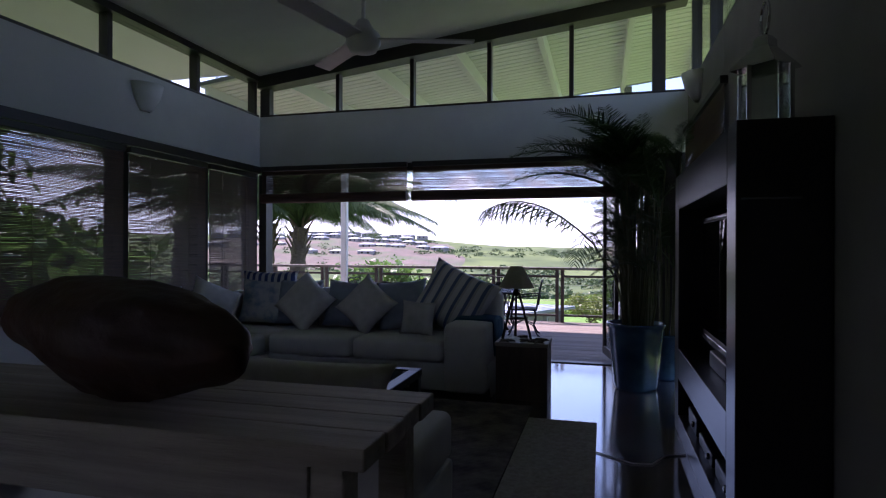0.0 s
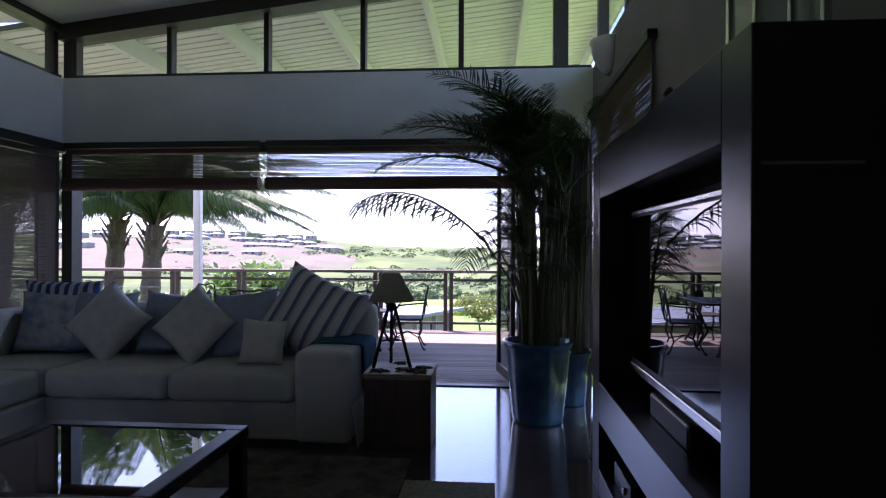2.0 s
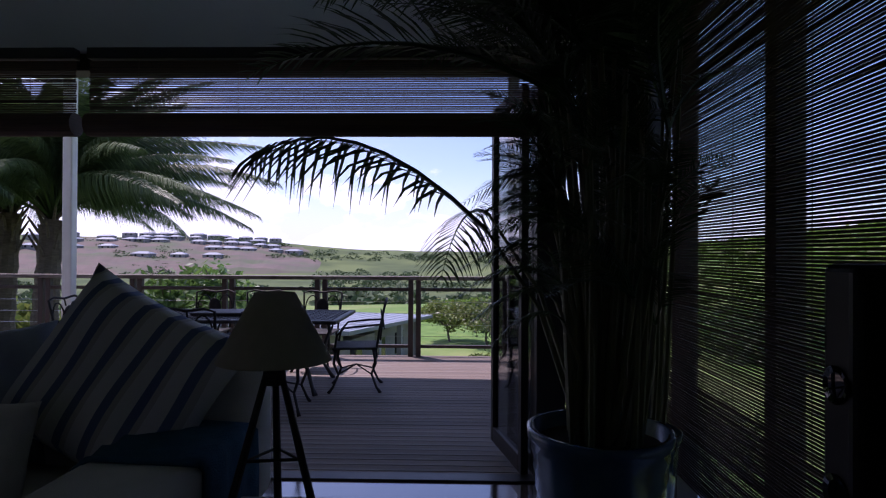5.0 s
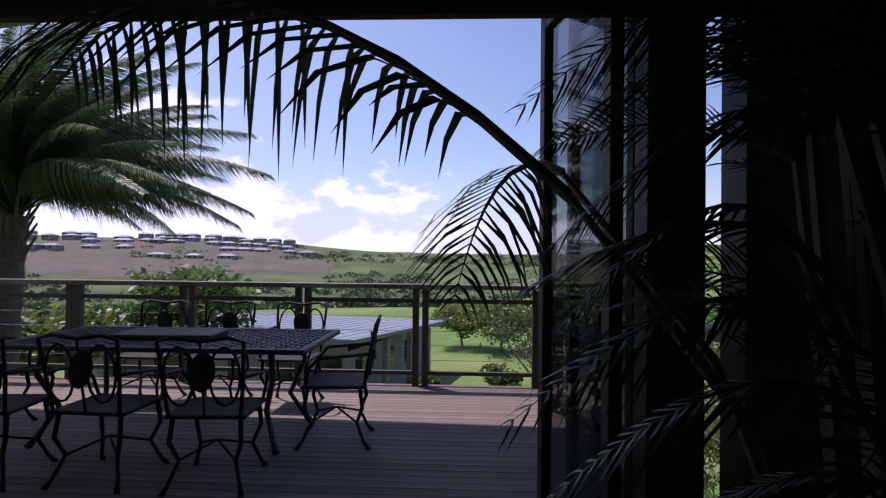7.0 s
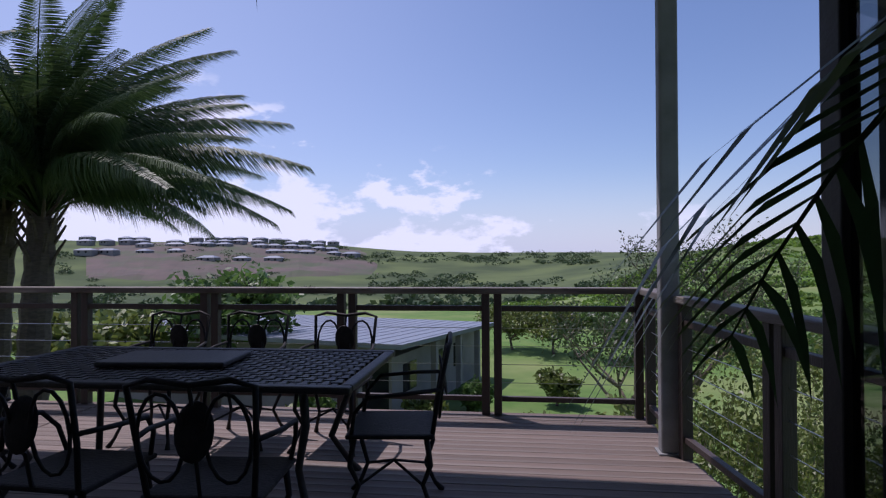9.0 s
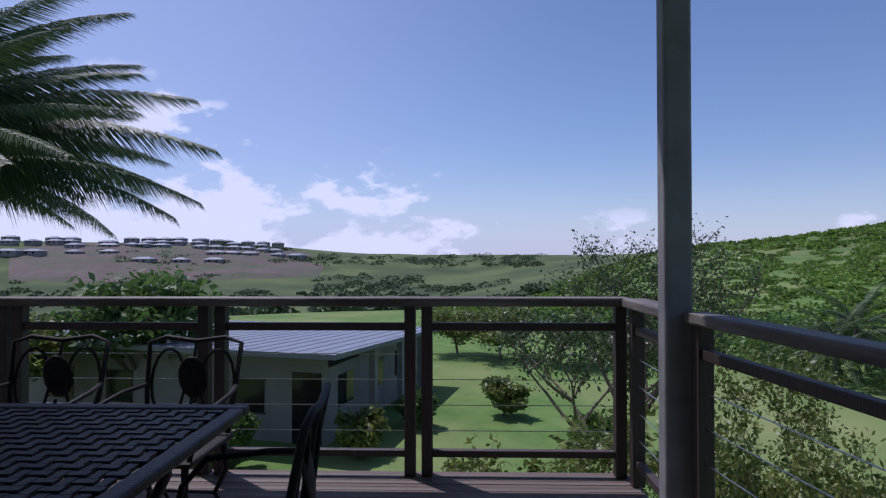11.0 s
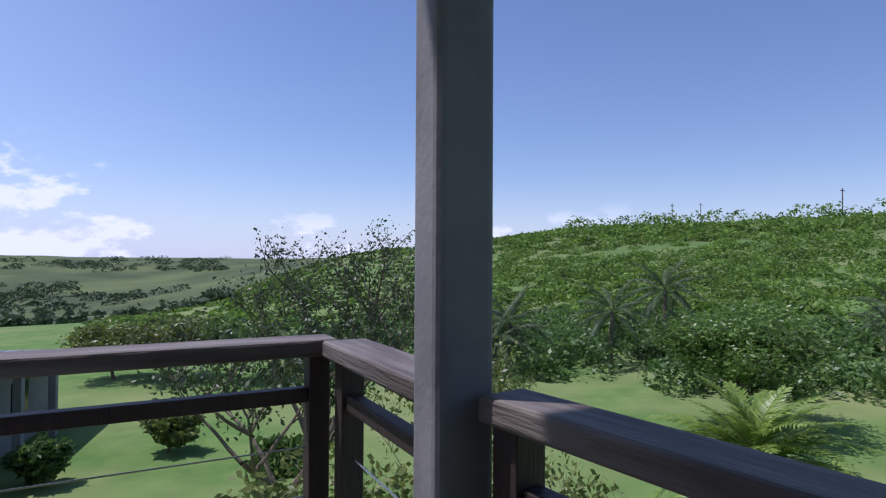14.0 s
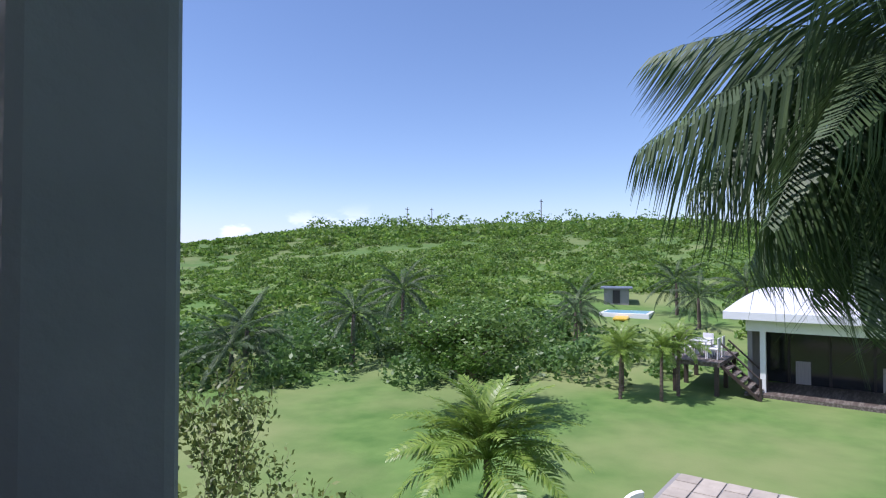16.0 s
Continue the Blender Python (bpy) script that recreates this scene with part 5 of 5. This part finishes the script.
for x, y, h, sc in ((22.0, 24.5, 2.6, 0.62), (27.5, 26.0, 3.2, 0.7), (17.2, 26.5, 2.2, 0.6), (16.0, 25.8, 1.6, 0.65), (37.0, 19.0, 2.0, 0.6), (46.0, 15.5, 2.4, 0.7), (42.0, 13.0, 2.0, 0.6), (47, 11, 2.2, 0.7), (34.0, 18.0, 1.8, 0.5)):
    palm(pose(x, y, gz(x, y)), h, 22, EDGEF, "feather palm at the edge of the lawn", (0.2, 0.1), 0.10, (75, -40), "palms at the lawn edge", int(x * 7), scale=sc)

# broadleaf trees and shrubs
leafy_tree(pose(18.6, 14.7, gz(18.6, 14.7)), 4.0, 4.4, "round leafy green garden tree on the lawn", M_GARDEN, 20000, 0.07, 3, 0.13, 0.34, 3, 5, clear=0.42, puff=0.65)
leafy_tree(pose(4.0, 13.5, gz(4.0, 13.5)), 6.1, 4.4, "sparse thorny tree with pale twigs", M_ACACIA, 6500, 0.028, 8, 0.08, 0.24, 4, 3, twig=M_BARK, puff=0.2)
leafy_tree(pose(3.3, 11.5, gz(3.3, 11.5)), 4.6, 4.0, "sparse thorny shrub with pale twigs", M_ACACIA, 4000, 0.028, 18, 0.06, 0.2, 4, 3, twig=M_TWIG, puff=0.4, name="shrub", category="shrub")
leafy_tree(pose(-9.4, 18.9, gz(-9.4, 18.9)), 4.7, 3.6, "light leafy tree in front of the roof", M_TREE, 2600, 0.12, 21, 0.1, 0.25, 3, 4)
leafy_tree(pose(-13.5, 17.0, gz(-13.5, 17)), 3.4, 3.6, "light leafy tree beside the lawn", M_THORN, 4600, 0.12, 23, 0.1, 0.25, 3, 4)
for x, y, h, sp, sd in ((1.6, 8.2, 3.0, 2.8, 31), (3.0, 8.8, 3.4, 3.0, 32), (0.0, 9.2, 2.6, 2.4, 33), (4.3, 7.8, 3.2, 2.6, 34), (5.4, 7.6, 2.9, 2.4, 35), (4.1, 7.0, 3.9, 1.8, 37), (3.0, 6.7, 4.1, 1.5, 39), (4.6, 9.4, 4.4, 2.2, 41)):
    leafy_tree(pose(x, y, gz(x, y)), h, sp, "open yellow-green thorn shrub with pale stems", M_THORN, 2600, 0.032, sd, 0.022, 0.2, 4, 3, name="shrub", category="shrub", twig=M_TWIG, puff=0.25)
for x, y, h, sp, sd in ((1.9, 20.5, 1.2, 1.2, 51), (4.2, 18.0, 0.6, 1.2, 52), (-2.2, 16.2, 1.1, 1.2, 53), (-1.0, 19.0, 1.1, 1.1, 54), (-6.4, 15.6, 0.7, 1.6, 55), (-5.2, 15.4, 1.4, 0.9, 56), (2.6, 31.0, 2.6, 3.4, 57), (5.2, 30.0, 2.6, 3.2, 58), (0.4, 32, 2.4, 3.0, 59)):
    leafy_tree(pose(x, y, gz(x, y)), h, sp, "low dense garden shrub on the lawn", M_THORN if sd % 2 else M_TREE, 4200, 0.028, sd, 0.025, 0.15, 2, 6, name="shrub", category="shrub")
for k, (x, y) in enumerate(((-9.6, 1.2), (-12.0, 3.6), (-11.5, -1.6), (-13.5, -4.5), (-11.0, -8.0), (-16.0, -2.0), (-17, -8), (-8.2, -3.4), (-8.0, -6.2), (-8.4, -9.4))):
    leafy_tree(pose(x, y, gz(x, y)), (5.6 if k < 7 else 7.4) + (k % 3) * 0.7, 4.6, "dense leafy tree close beside the house", M_TREE, 5200, 0.14, 70 + k, 0.11, 0.26, 3, 4)


def bush_field(name, label, spots, material, leaves, size, seed, flat=0.6):
    """Many clumps of leaves, too many to count, as one sheet of growth."""
    rng = np.random.default_rng(seed)
    cs = []
    for x, y, r, h in spots:
        u = rng.normal(size=(leaves, 3))
        u /= np.linalg.norm(u, axis=1)[:, None]
        u *= rng.uniform(0.55, 1.0, (leaves, 1)) ** 0.5
        u[:, 2] = np.abs(u[:, 2])
        lump = 1 + 0.25 * np.sin(3 * np.arctan2(u[:, 1], u[:, 0]) + x)
        cs.append(np.stack([x + u[:, 0] * r * lump, y + u[:, 1] * r * lump, ground_z(x, y) - 0.25 + u[:, 2] * h], 1))
    c = np.concatenate(cs)
    V, F = leaf_quads(rng, c, size, flat, 0.6)
    ob = obj_np(name, V, F, material)
    return tagged(ob, label, "bushes", kind="stuff")


rnd = random.Random(77)
near, far, edge, vale = [], [], [], []
while len(near) < 1500:
    az, r = radians(rnd.uniform(-2, 100)), rnd.uniform(40, 112)
    if noise.noise(Vector((r * math.sin(az) * 0.05, r * math.cos(az) * 0.05, 4))) < -0.55 + (0.5 - math.degrees(az) / 70 if az < radians(28) else 0):
        continue
    if radians(62) < az < radians(77) and r < 58:
        continue
    s = rnd.uniform(0.9, 2.0) * (0.5 + 0.5 * smooth(22, 44, math.degrees(az)))
    near.append((r * math.sin(az), r * math.cos(az), s * 1.25, s * 0.75))
while len(far) < 1300:
    az, r = radians(rnd.uniform(-2, 100)), rnd.uniform(110, 182)
    if noise.noise(Vector((r * math.sin(az) * 0.03, r * math.cos(az) * 0.03, 9))) < -0.55 + (0.5 - math.degrees(az) / 70 if az < radians(28) else 0):
        continue
    s = rnd.uniform(1.4, 3.0) * (0.4 + 0.6 * smooth(24, 44, math.degrees(az)))
    far.append((r * math.sin(az), r * math.cos(az), s * 1.3, s * 0.75))
for _ in range(60):
    az = radians(rnd.uniform(38, 80))
    r = rnd.uniform(156, 170)
    s = rnd.uniform(1.6, 3.6)
    far.append((r * math.sin(az), r * math.cos(az), s * 1.1, s * 1.5))
for _ in range(190):
    az, r = radians(rnd.uniform(14, 92)), rnd.uniform(29, 44)
    x, y = r * math.sin(az), r * math.cos(az)
    if (x > 26 and y < 9.5) or (r > 36 and radians(62) < az < radians(77)):
        continue
    s = rnd.uniform(0.9, 2.1)
    edge.append((x, y, s, s * 1.15))
for _ in range(900):
    az, r = radians(rnd.uniform(-42, 8)), rnd.uniform(45, 640) 
    if noise.noise(Vector((r * math.sin(az) * 0.012, r * math.cos(az) * 0.012, 2))) < 0.02:
        continue
    s = rnd.uniform(1.2, 2.4) * (1 + r / 350)
    vale.append((r * math.sin(az), r * math.cos(az), s * 1.2, s * 0.8))
bush_field("hill_bushes", "dense bright green bushes covering the hillside", near, M_HILL, 150, 0.23, 1)
bush_field("crest_bushes", "dense green bushes along the hill crest", far, M_HILL, 90, 0.42, 2)
bush_field("lawn_edge_bushes", "dark green undergrowth along the lawn edge", edge, M_TREE, 300, 0.15, 3)
bush_field("valley_bushes", "scattered dark trees across the valley", vale, M_HAZEBUSH, 90, 0.8, 4)


# ---- houses ----
def garden_house():
    z = ground_z(-6, 19)
    e = thing("neighbour_house", pose(-3.25, 17.1, z, 0, 0, -14.5), "low plastered house with a steel lean-to roof", "house")
    part("wall", bx(-11.5, 0, 0, 8.0, -0.3, 2.12), M_PLASTER, e)
    part("front_fascia", bx(-11.5, 0, 0.001, 0.2, 2.121, 2.5), M_PLASTER, e)

    def sheet(x0, x1, lift, t):
        bm = bmesh.new()
        vs = [bm.verts.new((x, y, z + lift + h)) for h in (0, t) for x, y, z in ((x0, -0.9, 2.55), (x1, -0.9, 2.55), (x1, 8.6, 2.15), (x0, 8.6, 2.15))]
        for f in ((3, 2, 1, 0), (4, 5, 6, 7), (0, 1, 5, 4), (1, 2, 6, 5), (2, 3, 7, 6), (3, 0, 4, 7)):
            bm.faces.new([vs[j] for j in f])
        return bm

    roof = part("roof", sheet(-12.2, 0.75, 0, 0.14), M_ROOFSTEEL, e)
    for k in range(26):
        part("seam", sheet(-12.0 + k * 0.5, -11.96 + k * 0.5, 0.141, 0.012), M_ROOFSTEEL, roof)
    for a, b, c, d in ((-2.9, -1.9, 0.8, 1.7), (-4.4, -4.0, 0.9, 1.8), (-7.5, -6.5, 0.8, 1.7), (-9.8, -8.8, 0.8, 1.7)):
        w = part("window", bx(a, b, -0.03, 0.05, c, d), M_DARKGLASS, e)
        part("frame", bx(a - 0.05, b + 0.05, -0.025, 0.04, c - 0.05, c - 0.001), M_FRAME, w)
        part("frame", bx(a - 0.05, b + 0.05, -0.025, 0.04, d + 0.001, d + 0.05), M_FRAME, w)
    part("door", bx(-1.0, -0.1, -0.03, 0.05, 0.0, 2.0), M_DARKGLASS, e)
    for y in (2.0, 4.4, 6.6):
        part("pillar", bx(0.45, 0.65, y, y + 0.2, -0.2, 2.45 - y * 0.042), M_PLASTER, e)
        part("side_window", bx(-0.05, 0.03, y - 1.2, y - 0.2, 0.9, 1.8), M_DARKGLASS, e)


garden_house()


def lodge():
    x, y = 28.0, 7.2
    z = ground_z(28, 5)
    e = thing("garden_lodge", pose(x, y, z), "long lodge with a white curved roof and dark glazed porch", "house")
    part("wall", bx(2.6, 10, -18, 0.6, -0.3, 2.9), M_DARKGLASS, e, "dark glazed porch wall")
    part("porch_floor", bx(-0.6, 2.6, -18, 0.6, -0.3, 0.12), M_RAIL, e, "reddish timber porch floor")
    part("beam", bx(-0.15, 0.15, -18, 0.6, 2.55, 3.0), M_WHITEWOOD, e)
    part("end_wall", bx(0.2, 2.6, 0.42, 0.6, -0.3, 2.55), M_PLASTER, e)
    bm = bmesh.new()
    prof = [(-0.9 + 1.2 * k, 3.05 + 1.15 * math.sin(0.5 + k * 0.12) - 0.55) for k in range(10)]
    rows = []
    for yy in (1.3, -18.5):
        rows.append([bm.verts.new((a, yy, h)) for a, h in prof] + [bm.verts.new((a, yy, h + 0.3)) for a, h in prof[::-1]])
    n = len(rows[0])
    for k in range(n):
        bm.faces.new((rows[0][k], rows[0][(k + 1) % n], rows[1][(k + 1) % n], rows[1][k]))
    bm.faces.new(rows[0])
    bm.faces.new(rows[1][::-1])
    part("roof", bm, M_ROOFWHITE, e)
    for yy in (0.0, -4.6, -9.2, -13.8):
        part("pillar", bx(-0.1, 0.1, yy - 0.1, yy + 0.1, -0.3, 2.549), M_WHITEWOOD, e)
    for k in range(9):
        yy = -0.6 - k * 1.5
        part("glazing_bar", bx(2.55, 2.599, yy - 0.05, yy + 0.05, 0.12, 2.9), M_FRAME, e)
        if k % 2 == 0 or k == 3:
            part("curtain", bx(2.56, 2.598, yy - 0.8, yy - 0.25, 0.13, 1.1), M_CURTAIN, e)
    terrace = thing("garden_terrace", pose(26.6, 9.4, ground_z(27, 9.5)), "raised timber terrace on posts beside the lodge", "deck")
    part("platform", bx(-0.1, 3.6, -0.9, 1.0, 1.15, 1.32), M_RAIL, terrace)
    for a in (0.05, 1.7, 3.4):
        for b in (-0.75, 0.85):
            part("post", bx(a - 0.08, a + 0.08, b - 0.08, b + 0.08, -0.3, 1.149), M_POST, terrace)
    for a in np.arange(0.0, 3.6, 0.9):
        part("baluster", bx(a - 0.04, a + 0.04, 0.86, 0.94, 1.321, 2.2), M_POST, terrace)
    part("handrail", bx(-0.1, 3.6, 0.84, 0.97, 2.201, 2.28), M_RAIL, terrace)
    st = thing("garden_steps", pose(26.6, 7.6, ground_z(27, 8)), "steep timber steps with side rails", "steps")
    for k in range(5):
        part("tread", bx(0.2, 1.4, 0.62 - 0.26 * (4 - k) + 0.0, 0.9 - 0.26 * (4 - k), 0.2 + 0.21 * k, 0.25 + 0.21 * k), M_RAIL, st)
    for a in (0.12, 1.48):
        part("stringer", tube([(a, -0.5, 0.0), (a, 0.9, 1.2)], 0.07, 4), M_POST, st)
        part("side_rail", tube([(a, -0.5, 0.8), (a, 0.9, 2.1)], 0.04, 6), M_POST, st)
        part("rail_post", tube([(a, -0.5, 0.0), (a, -0.5, 0.85)], 0.05, 6), M_POST, st)
    tb = thing("garden_table", pose(27.9, 9.5, ground_z(27, 9.5) + 1.321), "white plastic garden table on the terrace", "table")
    part("top", bx(-0.6, 0.6, -0.35, 0.35, 0.70, 0.74, 0.01), M_WHITE, tb)
    for a in (-0.5, 0.5):
        for b in (-0.28, 0.28):
            part("leg", tube([(a, b, 0), (a, b, 0.7)], 0.03, 6), M_WHITE, tb)
    ch = thing("garden_chair", pose(27.5, 8.95, ground_z(27, 9.5) + 1.321, 0, 0, 0), "white plastic garden chair on the terrace", "chair", "terrace chairs")
    part("seat", bx(-0.22, 0.22, -0.22, 0.22, 0.40, 0.44, 0.01), M_WHITE, ch)
    part("backrest", bx(-0.22, 0.22, -0.24, -0.20, 0.45, 0.88, 0.01), M_WHITE, ch)
    for a in (-0.19, 0.19):
        for b in (-0.19, 0.19):
            part("leg", tube([(a, b, 0), (a, b, 0.4)], 0.022, 6), M_WHITE, ch)
    for p in ((28.3, 8.95, 0), (27.5, 10.05, 180), (28.3, 10.05, 180), (28.85, 9.5, 90)):
        copy_thing(ch, pose(p[0], p[1], ground_z(27, 9.5) + 1.321, 0, 0, p[2]))


lodge()

# stone patio with a curved white end wall
patio = thing("stone_patio", pose(14.3, 6.9, ground_z(15, 7.6)), "pale stone-paved patio edge on the lawn", "patio")
part("bed", bx(-0.2, 2.6, -5.0, 0.6, -0.2, 0.06, 0.01), M_PLASTER, patio)
for i in range(5):
    for j in range(10):
        part("paving_stone", bx(-0.18 + i * 0.55, 0.33 + i * 0.55, -4.98 + j * 0.55, -4.47 + j * 0.55, 0.061, 0.09 + 0.006 * ((i * 3 + j) % 2), 0.008, segs=1), M_STONE, patio)
bm = bmesh.new()
vs = [bm.verts.new(p) for p in ([(-0.0, 0, 0)] + [(0.55 * (1 - math.cos(radians(a))), 0, 0.55 * math.sin(radians(a))) for a in range(10, 91, 10)] + [(0.55, 0, 0)])]
fc = bm.faces.new(vs)
ext = bmesh.ops.extrude_face_region(bm, geom=[fc])
bmesh.ops.translate(bm, vec=(0, 0.14, 0), verts=[g for g in ext["geom"] if isinstance(g, bmesh.types.BMVert)])
fin = tagged(part("curved_wall_end", bm, M_WHITE), "white rounded end of a low garden wall", "garden wall")
fin.matrix_world = pose(13.5, 7.75, ground_z(15, 7.6), 0, 0, -50)

# far slope: rows of new houses on bare red earth
fx = thing("new_estate", Matrix(), "bare red earth terrace of a far housing estate", "earthworks", kind="structure")
Ve, Fe = [], []
for k in range(41):
    az = radians(-38 + 25 * k / 40)
    for j, r in enumerate((400, 420, 455, 490, 530, 570, 660)):
        Ve.append((r * math.sin(az), r * math.cos(az), ground_z(r * math.sin(az), r * math.cos(az)) + (2.4 * min(1.0, k / 7, (40 - k) / 9) + 1.6 * noise.noise(Vector((k * 0.45, j * 0.9, 0))) - (0.0 if 0 < j < 6 else 2.5))))
for k in range(40):
    for j in range(6):
        a = k * 7 + j
        Fe.append((a, a + 1, a + 8, a + 7))
obj_np("earth_bank", Ve, Fe, M_EARTH, fx)
rnd = random.Random(3)
for row, r in enumerate((480, 530, 572, 610, 650)):
    for k in range(17):
        if rnd.random() < (0.8, 0.6, 0.5, 0.4, 0.2)[row]:
            continue
        az = radians(-38 + 23.5 * k / 17 + rnd.uniform(-0.3, 0.3))
        x, y = r * math.sin(az), r * math.cos(az)
        h = thing("far_house", pose(x, y, ground_z(x, y) + 1.6, 0, 0, rnd.uniform(-15, 15)), "small far white house with a pale hipped roof", "house", "estate houses")
        w = rnd.uniform(10, 15)
        part("wall", bx(-w / 2, w / 2, -4, 4, -2, 2.4), M_PLASTER, h)
        bm = bmesh.new()
        vs = [bm.verts.new(p) for p in ((-w / 2 - 0.6, -4.6, 2.4), (w / 2 + 0.6, -4.6, 2.4), (w / 2 + 0.6, 4.6, 2.4), (-w / 2 - 0.6, 4.6, 2.4), (-w / 2 + 3.5, 0, 4.0), (w / 2 - 3.5, 0, 4.0))]
        for f in ((3, 2, 1, 0), (0, 1, 5, 4), (1, 2, 5), (2, 3, 4, 5), (3, 0, 4)):
            bm.faces.new([vs[j] for j in f])
        part("roof", bm, M_ROOFSTEEL, h)
        for a in (-0.28, 0.1):
            part("window", bx(w * a, w * a + 1.6, -4.08, -3.95, 0.4, 1.9), M_DARKGLASS, h)
for x, y in ((150, 130.5), (150, 80.9), (160, 128)):
    zz = ground_z(x, y)
    e = thing("utility_pole", pose(x, y, zz), "thin wooden utility pole on the hill crest", "pole", "utility poles")
    part("pole", tube([(0, 0, -1), (0, 0, 8.5)], [0.16, 0.11], 6), M_BARK, e)
    part("cross_arm", bx(-1.0, 1.0, -0.06, 0.06, 7.8, 7.95), M_BARK, e)

# small pool and hut at the far end of the lawn
hx, hy = 49.1, 21.2
hz = ground_z(hx, hy)
hut = thing("pool_hut", pose(hx, hy, hz, 0, 0, 20) @ Matrix.Scale(0.7, 4), "small pale plastered pool hut with flat roof", "hut")
part("wall", bx(-1.6, 1.6, -1.4, 1.4, -0.6, 1.7), M_PLASTER, hut)
part("roof", bx(-2.0, 2.0, -1.8, 1.8, 1.701, 1.85), M_ROOFSTEEL, hut)
part("door", bx(-1.65, -1.59, -0.4, 0.4, 0.0, 1.5), M_FRAME, hut)
pool = thing("garden_pool", pose(44.6, 18.7, ground_z(44.6, 18.7), 0, 0, 10) @ Matrix.Scale(0.8, 4), "pale blue garden pool with a white rim", "pool")
part("rim", bx(-1.9, 1.9, -2.2, 2.2, -0.4, 0.22, 0.03), M_WHITE, pool)
part("water", bx(-1.6, 1.6, -1.9, 1.9, 0.221, 0.24), M_PADDLE, pool)
mat_f = tagged(part("pool_float", bx(-0.9, 0.9, -0.5, 0.5, 0, 0.18, 0.06), M_YELLOW), "yellow inflatable float beside the pool", "float")
mat_f.matrix_world = pose(42.3, 18.3, ground_z(42.3, 18.3) + 0.02, 0, 0, 15)
